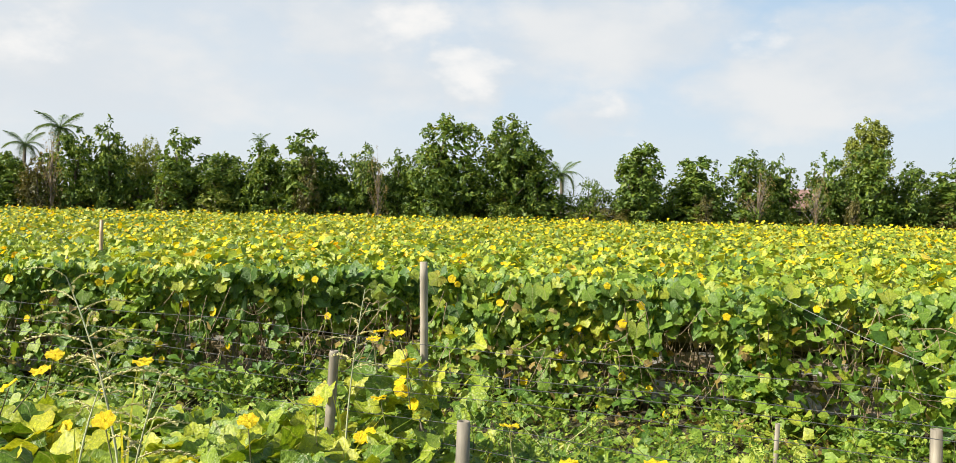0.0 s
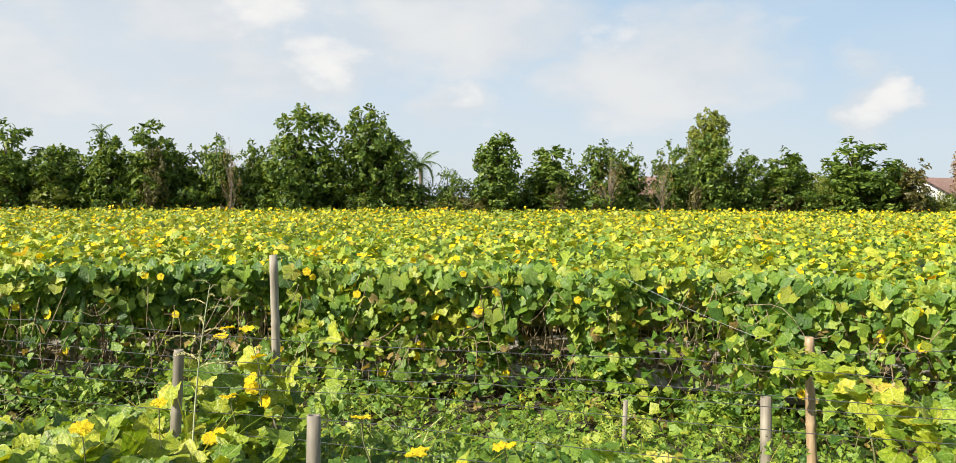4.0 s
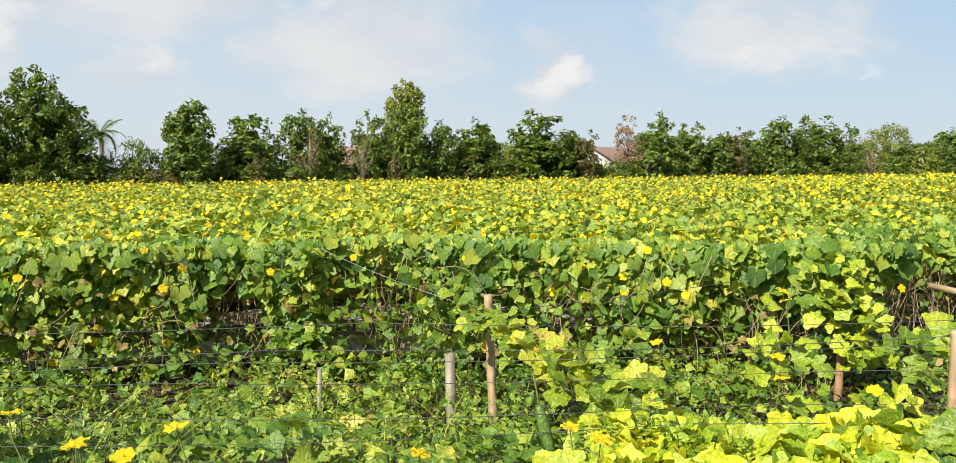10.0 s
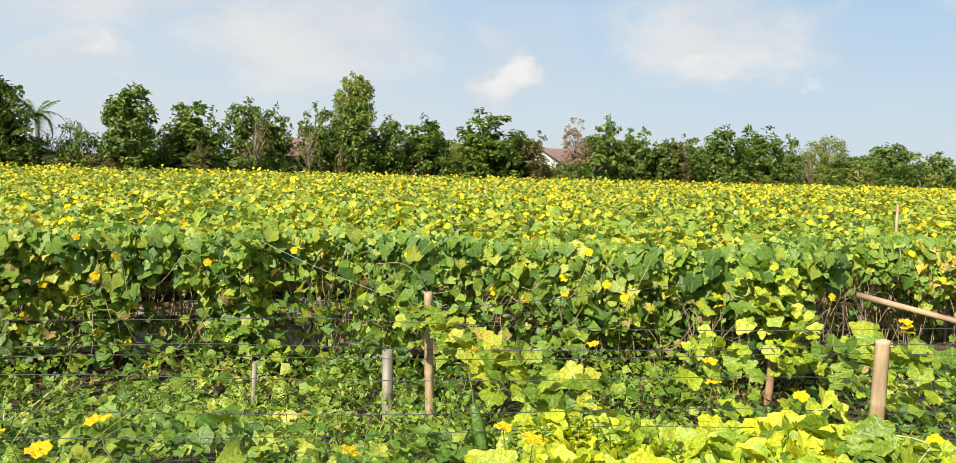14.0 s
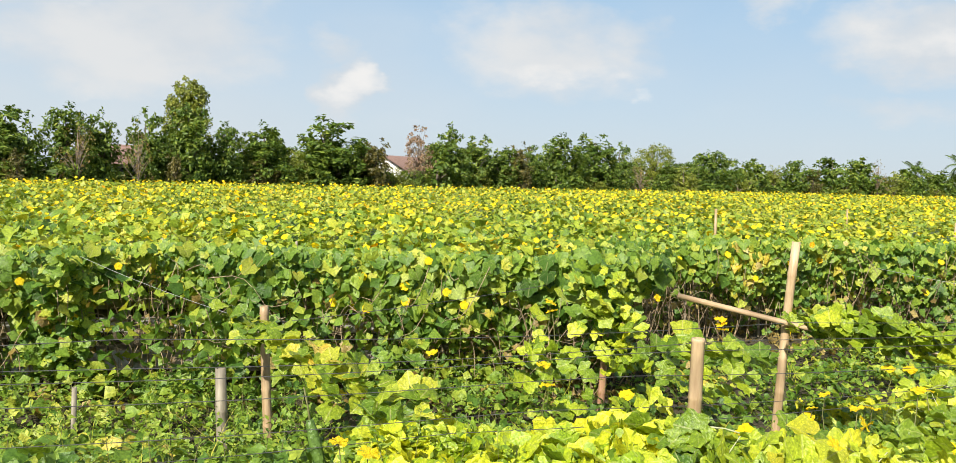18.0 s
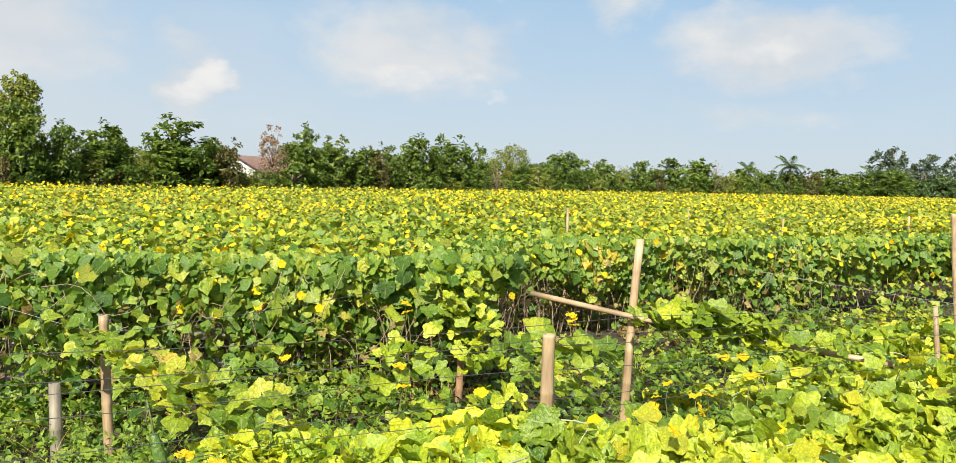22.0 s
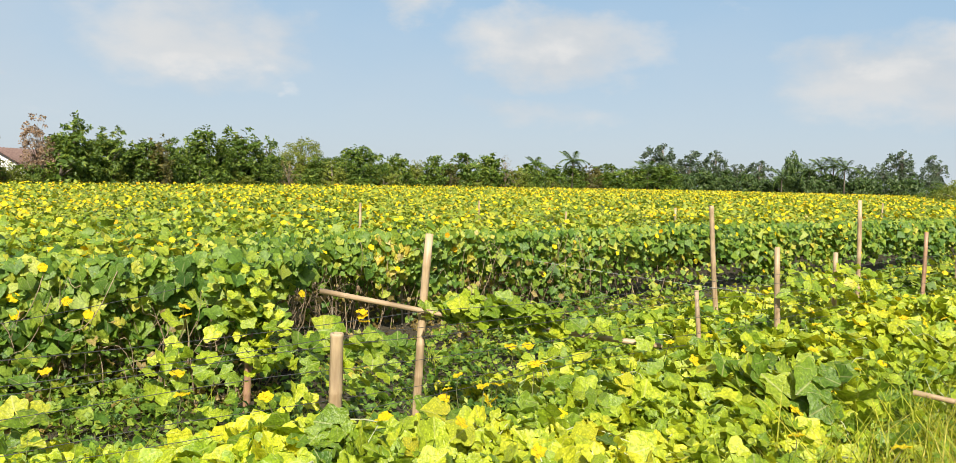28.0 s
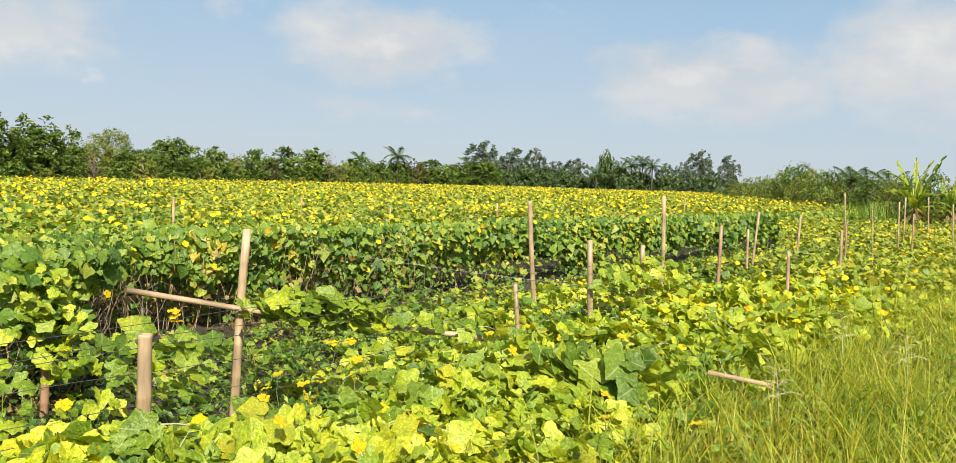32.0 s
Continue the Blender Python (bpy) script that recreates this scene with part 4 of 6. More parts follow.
POSTS_FAR = [
    (21.78, -5.17, 2.13, 0.016, "b", 0.012, 0.051), (16.91, -4.04, 1.58, 0.019, "r", 0.001, 0.006), (19.57, -5.71, 1.97, 0.018, "b", 0.007, 0.026),
    (22.43, -6.63, 2.06, 0.018, "b", 0.002, 0.007), (19.50, -5.95, 1.73, 0.018, "r", 0.002, 0.006), (23.23, -7.44, 2.08, 0.017, "b", 0.010, 0.030),
    (15.83, -4.24, 1.84, 0.011, "b", 0.010, 0.038), (20.22, -7.00, 1.95, 0.017, "b", 0.012, 0.035),
]
POST_MAT = {"g": (M_grey_pole, "weathered grey wooden fence post"), "b": (M_bamboo, "tan bamboo post among the vines"), "r": (M_bamboo_red, "reddish-brown bamboo post wrapped by vines")}
for i, (x, y, top, r, k, lx, ly) in enumerate(POSTS_WEST + POSTS_EAST + POSTS_FAR):
    post(x, y, top, r, POST_MAT[k][0], POST_MAT[k][1], (lx, ly), seed=i)
# thin stakes that rise through the canopy
for i, (x, y, top, r) in enumerate([(-5.43, 12.85, 1.74, 0.030), (13.29, 7.38, 1.70, 0.026), (22.06, 3.34, 1.58, 0.028), (7.57, 7.44, 1.44, 0.014), (22.54, 8.90, 1.58, 0.024), (17.61, 4.90, 1.53, 0.020), (33.0, -2.0, 1.7, 0.03)]):
    post(x, y, top, r, M_grey_pole if i == 3 else M_bamboo, "thin bamboo stake standing out of the vine canopy", group="canopy stakes", seed=60 + i)


def inner_stakes():
    rng = np.random.default_rng(77)
    v, f = bamboo_arrays(1.28, 0.016, seed=3)
    me = poly_mesh("trellis_stake", v, f, M_grey_pole, smooth=False)
    for s_ in np.arange(FS[1] + 4, FS[10], 1.45):
        for off in (0.35, 2.2):
            b = along_front(np.array([s_ + rng.normal(0, 0.2)]))[0]
            dn = along_front(np.array([s_ + 0.1]))[0] - along_front(np.array([s_ - 0.1]))[0]
            dn /= np.linalg.norm(dn)
            b = b - np.array([dn[1], -dn[0]]) * off
            ob = new("trellis_stake", me)
            ob.matrix_basis = pose(b[0], b[1], 0.0, rng.normal(0, 2.5), rng.normal(0, 2.5), rng.uniform(0, 360))
            tagged(ob, "thin grey bamboo stake carrying the vine trellis", "stake", "trellis stakes")


inner_stakes()


def rod(name, a, b, r, mat, label, category):
    a, b = Vector(a), Vector(b)
    v, f = bamboo_arrays((b - a).length, r, seed=5)
    v[:, 2] = np.maximum(v[:, 2], 0)
    ob = new(name, poly_mesh(name, v, f, mat, smooth=False))
    ob.matrix_basis = Matrix.Translation(a) @ (b - a).to_track_quat("Z", "Y").to_matrix().to_4x4()
    return tagged(ob, label, category)




rod("bamboo_rail", sight(57.4, -7.48, 6.55), sight(68.6, -9.35, 6.68), 0.022, M_bamboo, "pale bamboo rail tied to a leaning post under vine leaves", "bamboo rail")
rod("bamboo_rail", sight(66.2, -8.95, 6.78), sight(80.45, -10.42, 6.62), 0.024, M_bamboo, "bamboo rail lying over the bank under vine leaves", "bamboo rail")
rod("bamboo_rail", sight(95.5, -11.85, 5.8), sight(99.5, -12.25, 5.8), 0.017, M_bamboo, "short bamboo pole lying in the bank grass", "bamboo rail")

# ---- fence wires ----
FN = np.array([0.44, 0.90])
FD = np.array([0.90, -0.44])


def fence_point(s, p=3.95):
    return FN * p + FD * s


def wire(name, pts, r, mat, label):
    cu = bpy.data.curves.new(name, "CURVE")
    cu.dimensions, cu.bevel_depth, cu.bevel_resolution = "3D", r, 1
    sp = cu.splines.new("POLY")
    sp.points.add(len(pts) - 1)
    for p, q in zip(sp.points, pts):
        p.co = (*q, 1)
    cu.materials.append(mat)
    ob = new(name, cu)
    return tagged(ob, label, "wire", "fence wires")


for i, z in enumerate((1.36, 1.26, 1.19, 1.08, 0.945, 0.845)):
    pts = []
    for s in np.linspace(-14, 34, 97):
        sag = 0.035 * abs(math.sin((s + i * 0.4) * 0.9)) + 0.02 * math.sin(s * 0.35 + i * 1.7)
        q = fence_point(s)
        pts.append((q[0], q[1], z - sag))
    wire("fence_wire", pts, 0.0018, M_wire, "thin dark strand of fence wire strung past the posts")


def sagging(a, b, drop, n=14):
    a, b = np.array(a), np.array(b)
    return [tuple(a + (b - a) * t - np.array([0, 0, drop * 4 * t * (1 - t)])) for t in np.linspace(0, 1, n)]


wire("rope", sagging((2.95, 7.6, 1.32), (3.52, 5.48, 0.97), 0.03), 0.0018, M_cord, "pale cord tied from the trellis down to a post")
wire("rope", sagging((9.6, 3.3, 1.27), (8.77, 0.33, 1.12), 0.02), 0.0018, M_cord, "pale cord tied from the trellis to a bamboo post")
wire("tie_wire", sagging((3.52, 5.48, 0.97), (6.6, 4.9, 1.18), 0.03), 0.0028, M_wire, "dark wire from a post up to the trellis edge")

# ---- bank vines ----


def grass_edge(p):
    """The bearing at which the vines give way to grass."""
    return 91.5 + 2.4 * np.clip(np.hypot(p[:, 0], p[:, 1]) - 4.0, 0, 6.5)


def vine_strip(rng, n, s_rng, p_rng, top, rough=0.10):
    s, p = rng.uniform(*s_rng, n), rng.uniform(*p_rng, n)
    q = FN[None] * p[:, None] + FD[None] * s[:, None]
    mound = 0.5 + 0.5 * smooth_noise(q[:, 0], q[:, 1], 0.5, 5.0)
    z = ground_z(q) + top * (0.55 + 0.55 * mound) * rng.uniform(0.3, 1.0, n) + rng.normal(0, 0.02, n)
    return np.column_stack([q, z])


def build_bank():
    rng = np.random.default_rng(31)
    bank = thing("bank_vine", "yellow-green luffa vine sprawling over the fence bank", "vine", kind="stuff")
    corner = vine_strip(rng, 5200, (0.4, 3.4), (3.2, 4.8), 0.34)
    corner = corner[np.degrees(np.arctan2(corner[:, 0], corner[:, 1])) > 40]
    west = vine_strip(rng, 7600, (-8.5, -0.9), (2.5, 4.3), 0.34)
    west = west[np.degrees(np.arctan2(west[:, 0], west[:, 1])) < rng.normal(-6.5, 1.5, len(west))]
    # a low fringe of blades along the foot of the fence
    a, r_ = np.radians(rng.uniform(-8, 12, 420)), rng.uniform(2.75, 3.3, 420)
    west = np.concatenate([west, np.column_stack([r_ * np.sin(a), r_ * np.cos(a), 0.98 + (3.05 - r_) * 0.3 - rng.exponential(0.09, 420)])])
    m = len(west)
    wn = np.column_stack([rng.normal(-0.1, 0.6, m), rng.normal(-0.25, 0.6, m), np.ones(m)])
    child("west_foliage", leaves_mesh("west_leaves", M_green, LEAF_BIG, west, wn, np.clip(rng.lognormal(np.log(0.155), 0.36, m), 0.05, 0.28), rng=rng), bank)["kind"] = "stuff"
    parts = [vine_strip(rng, 13500, (2.2, 9.5), (2.2, 3.75), 0.38), vine_strip(rng, 24000, (9.5, 34), (2.0, 4.2), 0.36), vine_strip(rng, 14000, (12.5, 34), (4.2, 6.4), 0.36), vine_strip(rng, 7000, (5.4, 12.5), (3.7, 6.2), 0.24), vine_strip(rng, 9000, (9.5, 28), (4.2, 9.0), 0.26)]
    # the growth thins out southward into the grass
    edge = vine_strip(rng, 17000, (2.2, 16.0), (0.2, 2.3), 0.30)
    parts.append(edge[np.degrees(np.arctan2(edge[:, 0], edge[:, 1])) < grass_edge(edge) + rng.normal(-1.0, 2.2, len(edge))])
    pos = np.concatenate(parts)
    pos = pos[front_gap(pos[:, :2]) > 0.15]
    pos = pos[smooth_noise(pos[:, 0], pos[:, 1], 0.16, 13.0) + rng.normal(0, 0.3, len(pos)) > -0.30]
    n = len(pos)
    nor = np.column_stack([rng.normal(-0.1, 0.78, n), rng.normal(-0.25, 0.78, n), np.ones(n)])
    d = np.linalg.norm(pos[:, :2], axis=1)
    size = np.clip(rng.lognormal(np.log(0.108), 0.38, n), 0.04, 0.24) * np.maximum(1, d / 10) ** 0.1
    for name, tp, k in (("foliage", LEAF_BIG, d < 5.6), ("middle_foliage", LEAF_MID, (d >= 5.6) & (d < 13)), ("far_foliage", LEAF_FAR, d >= 13)):
        child(name, leaves_mesh("bank_leaves", M_top if tp is LEAF_FAR else M_near, tp, pos[k], nor[k], size[k], rng=rng), bank)["kind"] = "stuff"
    # the growth at the bend of the fence, strong sunlight painted into its leaf colour
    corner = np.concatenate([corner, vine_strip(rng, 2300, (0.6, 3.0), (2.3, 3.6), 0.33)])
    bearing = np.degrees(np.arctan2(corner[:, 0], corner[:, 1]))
    for name, mat, k in (("sunlit_foliage", M_sunlit, (bearing > 42) & (bearing < 60)), ("bend_foliage", M_near, (bearing <= 42) & (rng.uniform(0, 1, len(corner)) < 0.33))):
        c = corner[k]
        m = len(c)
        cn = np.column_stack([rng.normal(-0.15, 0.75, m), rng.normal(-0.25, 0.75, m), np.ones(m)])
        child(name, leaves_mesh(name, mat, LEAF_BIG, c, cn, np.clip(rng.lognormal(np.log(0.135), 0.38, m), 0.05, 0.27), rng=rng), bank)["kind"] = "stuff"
    # leaf stalks, runners and tendrils between the blades
    items = []
    for i in rng.choice(np.where(d < 9)[0], 1500, replace=False):
        c = pos[i]
        e = c + np.array([rng.normal(0, 0.07), rng.normal(0, 0.07), -rng.uniform(0.05, 0.2)])
        items.append(tube_arrays([c + [0, 0, 0.01], (c + e) / 2 + rng.normal(0, 0.015, 3), e], [0.003, 0.0035, 0.004], 4, False))
    for _ in range(160):
        c = pos[rng.integers(0, n)]
        if np.linalg.norm(c[:2]) > 9:
            continue
        u = np.linspace(0, 1, 8)[:, None]
        w = c + u * np.array([rng.normal(0, 0.5), rng.normal(0, 0.3), rng.normal(0, 0.05)]) + np.sin(u * 5 + rng.uniform(0, 6)) * rng.normal(0, 0.04, 3) + np.array([0, 0, 0.04])
        items.append(tube_arrays(w, np.linspace(0.005, 0.002, 8), 5, False))
    child("stems", poly_mesh("bank_stems", *join_arrays(items), M_pale_stem), bank, "pale green leaf stalks and runners")["kind"] = "stuff"
    # the nearest blades singly
    _, lf, luv = LEAF_BIG[0]
    single = []
    for k in range(4):
        v = LEAF_BIG[k][0]
        fl = [i for t in lf for i in t]
        single.append(raw_mesh("vine_leaf", v, [3] * len(lf), fl, M_piece, np.array(luv)[fl]))
    for k in range(240):
        if k < 90:
            p = vine_strip(rng, 1, (-5.5, -2.0), (2.6, 4.0), 0.42)[0]
        else:
            p = vine_strip(rng, 1, (2.2, 7.5), (2.3, 3.7), 0.44)[0]
        nn = Vector((rng.normal(-0.15, 0.35), rng.normal(-0.3, 0.35), 1)).normalized()
        m = Matrix.Translation(Vector(p)) @ nn.to_track_quat("Z", "Y").to_matrix().to_4x4() @ Matrix.Rotation(rng.uniform(0, 6.28), 4, "Z") @ Matrix.Scale(rng.uniform(0.14, 0.26) if k < 90 else rng.uniform(0.09, 0.2), 4)
        child("leaf", single[k % 4], bank, m=m)
    # small flowers over the eastern growth
    fp = np.concatenate([vine_strip(rng, 330, (8.5, 30), (2.2, 4.4), 0.44), vine_strip(rng, 220, (12.5, 30), (4.2, 7.0), 0.42)])
    fp = fp[front_gap(fp[:, :2]) > 0.2] + [0, 0, 0.05]
    fn = np.column_stack([rng.normal(-0.2, 0.4, len(fp)), rng.normal(-0.1, 0.4, len(fp)), np.ones(len(fp))])
    child("flowers", leaves_mesh("bank_flowers", M_petal, FLOWER, fp, fn, rng.uniform(0.06, 0.085, len(fp)), rng=rng), bank, "small open yellow flowers")["kind"] = "stuff"
    # the growth rises eastward to the height of the trellis
    m = 15000
    a, d = np.radians(rng.uniform(99.5, 113.5, m)), 13 + 21 * rng.uniform(0, 1, m) ** 0.8
    q = np.column_stack([d * np.sin(a), d * np.cos(a)])
    q = q[front_gap(q) > -0.3]
    d = np.linalg.norm(q, axis=1)
    far = np.column_stack([q, 0.90 + 0.016 * (d - 13) + 0.16 * smooth_noise(q[:, 0], q[:, 1], 0.45, 7.0) - rng.exponential(0.12, len(q))])
    fn = np.column_stack([rng.normal(-0.2, 0.7, len(q)), rng.normal(-0.1, 0.7, len(q)), np.ones(len(q))])
    child("rising_foliage", leaves_mesh("rising_leaves", M_top, LEAF_FAR, far, fn, rng.uniform(0.07, 0.16, len(q)), rng=rng), bank)["kind"] = "stuff"
    k = rng.uniform(0, 1, len(q)) < 0.02
    child("rising_flowers", leaves_mesh("rising_flowers", M_petal, FLOWER, far[k] + [0, 0, 0.1], fn[k] * [0.5, 0.5, 1], rng.uniform(0.06, 0.085, k.sum()), rng=rng), bank, "small open yellow flowers")["kind"] = "stuff"
    # open flowers singly
    fv, ff, _ = FLOWER_BIG
    fme = raw_mesh("vine_flower", fv, [3] * len(ff), [i for t in ff for i in t], M_petal)
    for k in range(70):
        if k < 10:
            p = vine_strip(rng, 1, (-6.0, -2.2), (2.6, 4.2), 0.46)[0]
        else:
            p = vine_strip(rng, 1, (2.4, 16.0), (2.4, 3.9), 0.5)[0]
        nn = Vector((rng.normal(-0.2, 0.5), rng.normal(-0.5, 0.5), 0.8)).normalized()
        m = Matrix.Translation(Vector(p) + Vector((0, 0, 0.03))) @ nn.to_track_quat("Z", "Y").to_matrix().to_4x4() @ Matrix.Scale(rng.uniform(0.065, 0.09), 4)
        child("flower", fme, bank, "open yellow flower", m)
    # the flowers that stand up over the leaves, each on its stalk
    items = []
    for az, el, r in FLOWERS_NEAR + FLOWERS_EAST:
        p = Vector(sight(az, el, r))
        nn = Vector((rng.normal(-0.1, 0.22), rng.normal(-0.12, 0.22), 1.0)).normalized()
        child("flower", fme, bank, "open yellow flower", Matrix.Translation(p) @ nn.to_track_quat("Z", "Y").to_matrix().to_4x4() @ Matrix.Scale(rng.uniform(0.07, 0.09), 4))
        g = np.array([p.x + rng.normal(0, 0.05), p.y + rng.normal(0, 0.05), max(p.z - rng.uniform(0.15, 0.35), 0.1)])
        q = np.array(p) - np.array(nn) * 0.012
        items.append(tube_arrays([g, (g + q) / 2 + rng.normal(0, 0.015, 3), q], [0.0035, 0.003, 0.0028], 5, False))
    child("flower_stalks", poly_mesh("flower_stalks", *join_arrays(items), M_stem), bank, "thin green flower stalks")["kind"] = "stuff"
    # growth climbing the west post, the rail and the red post
    def climb(a, b, n, spread, lo=0.10, hi=0.19, mat=M_near):
        a, b = np.array(a), np.array(b)
        q = a + (b - a) * rng.uniform(0, 1, n)[:, None] + rng.normal(0, 1, (n, 3)) * np.array(spread)
        nn = np.column_stack([rng.normal(-0.2, 0.5, n), rng.normal(-0.5, 0.5, n), np.full(n, 0.8)])
        child("climber", leaves_mesh("climber_leaves", mat, LEAF_BIG, q, nn, rng.uniform(lo, hi, n), rng=rng), bank)["kind"] = "stuff"

    climb((-0.75, 4.7, 0.55), (-0.1, 5.0, 1.05), 190, (0.22, 0.15, 0.15), 0.08, 0.18, mat=M_green)
    for k in range(9):
        p = Vector((-0.75, 4.6, 0.6)).lerp(Vector((-0.05, 4.85, 1.1)), k / 8) + Vector((rng.normal(0, 0.14), rng.normal(-0.08, 0.08), rng.normal(0.04, 0.08)))
        nn = Vector((rng.normal(-0.2, 0.4), rng.normal(-0.6, 0.3), 0.6)).normalized()
        child("flower", fme, bank, "open yellow flower", Matrix.Translation(p) @ nn.to_track_quat("Z", "Y").to_matrix().to_4x4() @ Matrix.Scale(rng.uniform(0.065, 0.09), 4))
    climb((6.0, 2.2, 1.16), (6.4, 1.6, 1.09), 40, (0.06, 0.08, 0.05))
    climb((5.95, 2.5, 1.22), (6.4, 1.6, 1.10), 75, (0.04, 0.06, 0.04), 0.08, 0.17)
    climb((5.5, 4.0, 0.3), (6.2, 3.6, 0.55), 30, (0.25, 0.25, 0.12), 0.08, 0.18)
    climb((6.15, 4.1, 0.45), (6.25, 4.35, 1.3), 110, (0.12, 0.12, 0.06), 0.07, 0.17)
    climb((6.28, 4.35, 0.85), (6.2, 4.5, 1.35), 90, (0.12, 0.12, 0.08), mat=M_vine)
    climb((5.2, 2.6, 0.75), (5.9, 3.4, 0.85), 26, (0.2, 0.2, 0.1))
    climb(sight(47.5, -13.5, 5.2), sight(49.5, -9.8, 5.25), 20, (0.1, 0.1, 0.1), 0.08, 0.17)
    climb((2.95, 7.65, 0.25), (2.85, 7.75, 1.3), 150, (0.13, 0.1, 0.05), 0.07, 0.17, mat=M_vine)
    climb((-3.2, 8.5, 0.2), (-3.3, 8.7, 1.25), 120, (0.16, 0.1, 0.05), 0.07, 0.17, mat=M_vine)
    climb((0.9, 8.3, 0.2), (0.9, 8.5, 1.25), 90, (0.16, 0.1, 0.05), 0.07, 0.15, mat=M_vine)
    climb((9.2, 0.1, 1.12), (11.6, -0.6, 1.05), 120, (0.15, 0.2, 0.08))
    climb(sight(65.2, -8.4, 6.6), sight(67.8, -8.7, 6.6), 26, (0.05, 0.1, 0.035), 0.12, 0.20, mat=M_green)
    climb(sight(67.4, -8.9, 6.7), sight(73.0, -9.6, 6.66), 22, (0.05, 0.08, 0.03), 0.09, 0.17)
    climb(sight(75.0, -9.4, 6.6), sight(79.5, -9.8, 6.55), 10, (0.05, 0.06, 0.02), 0.10, 0.18)
    climb(sight(57.5, -10.8, 5.6), sight(63.5, -11.2, 5.6), 26, (0.08, 0.1, 0.05), 0.11, 0.18, mat=M_green)
    climb(sight(86.5, -11.6, 5.6), sight(91.5, -12.9, 5.2), 26, (0.12, 0.12, 0.05), 0.16, 0.28, mat=M_green)
    # runner from the fence post into the bank growth
    a, b = np.array((3.25, 5.45, 1.06)), np.array((3.05, 3.2, 0.88))
    t = rng.uniform(0, 1, 150)
    pos = a + (b - a) * t[:, None] + rng.normal(0, 1, (150, 3)) * np.column_stack([0.05 + 0.08 * t, 0.05 + 0.08 * t, 0.035 + 0.04 * t])
    nor = np.column_stack([rng.normal(-0.1, 0.4, 150), rng.normal(-0.3, 0.4, 150), np.ones(150)])
    me = leaves_mesh("runner_leaves", M_green, LEAF_BIG, pos, nor, rng.uniform(0.09, 0.17, 150), rng=rng)
    child("runner", me, bank)["kind"] = "stuff"


build_bank()



def luffa(x, y, z, length, seed, tilt=8.0):
    """A hanging ridged gourd with its stalk and dried flower end."""
    rng = np.random.default_rng(seed)
    t = thing("luffa_gourd", "long green luffa gourd hanging among the vines", "gourd", "hanging luffa gourds", at=(x, y, z))
    t.rotation_euler = (radians(rng.normal(0, tilt)), radians(rng.normal(0, tilt)), rng.uniform(0, 6))
    zs = np.linspace(0, -length, 14)
    prof = 0.028 * np.sin(np.pi * np.clip(np.linspace(0.10, 0.97, 14), 0, 1)) ** 0.45
    v, f = [], []
    for i, (zz, pr) in enumerate(zip(zs, prof)):
        for k in range(20):
            a = 2 * math.pi * k / 20
            rr = pr * (1 + 0.10 * (k % 2))
            v.append((rr * math.cos(a) + 0.01 * math.sin(zz * 6), rr * math.sin(a), zz))
    for i in range(13):
        for k in range(20):
            f.append((i * 20 + k, (i + 1) * 20 + k, (i + 1) * 20 + (k + 1) % 20, i * 20 + (k + 1) % 20))
    f += [tuple(range(20)), tuple(13 * 20 + k for k in range(20))[::-1]]
    child("body", poly_mesh("luffa_body", np.array(v), f, M_fruit), t)
    child("stalk", poly_mesh("luffa_stalk", *tube_arrays([(0, 0, -0.01), (0.01, 0, 0.06), (0.02, 0.01, 0.16)], [0.008, 0.005, 0.004], 6), M_stem), t)


for i, (x, y, z, l) in enumerate([(2.55, 3.35, 0.90, 0.30), (4.35, 6.95, 1.18, 0.3), (1.6, 8.2, 1.15, 0.34), (-2.2, 8.75, 1.1, 0.3)]):
    luffa(x, y, z, l, 400 + i)

# ---- weeds and grass ----


def grass_arrays(rng, roots, height, width, lay=0.6):
    """Bent blades of three bands each."""
    n = len(roots)
    a = rng.uniform(0, 2 * np.pi, n)
    bend = rng.uniform(0.1, lay, n) * height
    d = np.column_stack([np.cos(a), np.sin(a), np.zeros(n)])
    w = np.column_stack([-np.sin(a), np.cos(a), np.zeros(n)]) * width[:, None]
    rows = []
    for t, k in ((0, 1.0), (0.4, 0.9), (0.75, 0.55)):
        c = roots + d * (bend * t * t)[:, None] + np.column_stack([np.zeros((n, 2)), height * t * (1 - 0.12 * t)])
        rows += [c - w * k, c + w * k]
    rows.append(roots + d * bend[:, None] + np.column_stack([np.zeros((n, 2)), height * 0.88]))
    v = np.stack(rows, 1).reshape(-1, 3)
    tf = np.array([0, 1, 3, 2, 2, 3, 5, 4, 4, 5, 6])
    loops = (tf[None] + (np.arange(n) * 7)[:, None]).ravel()
    return v, np.tile([4, 4, 3], n), loops


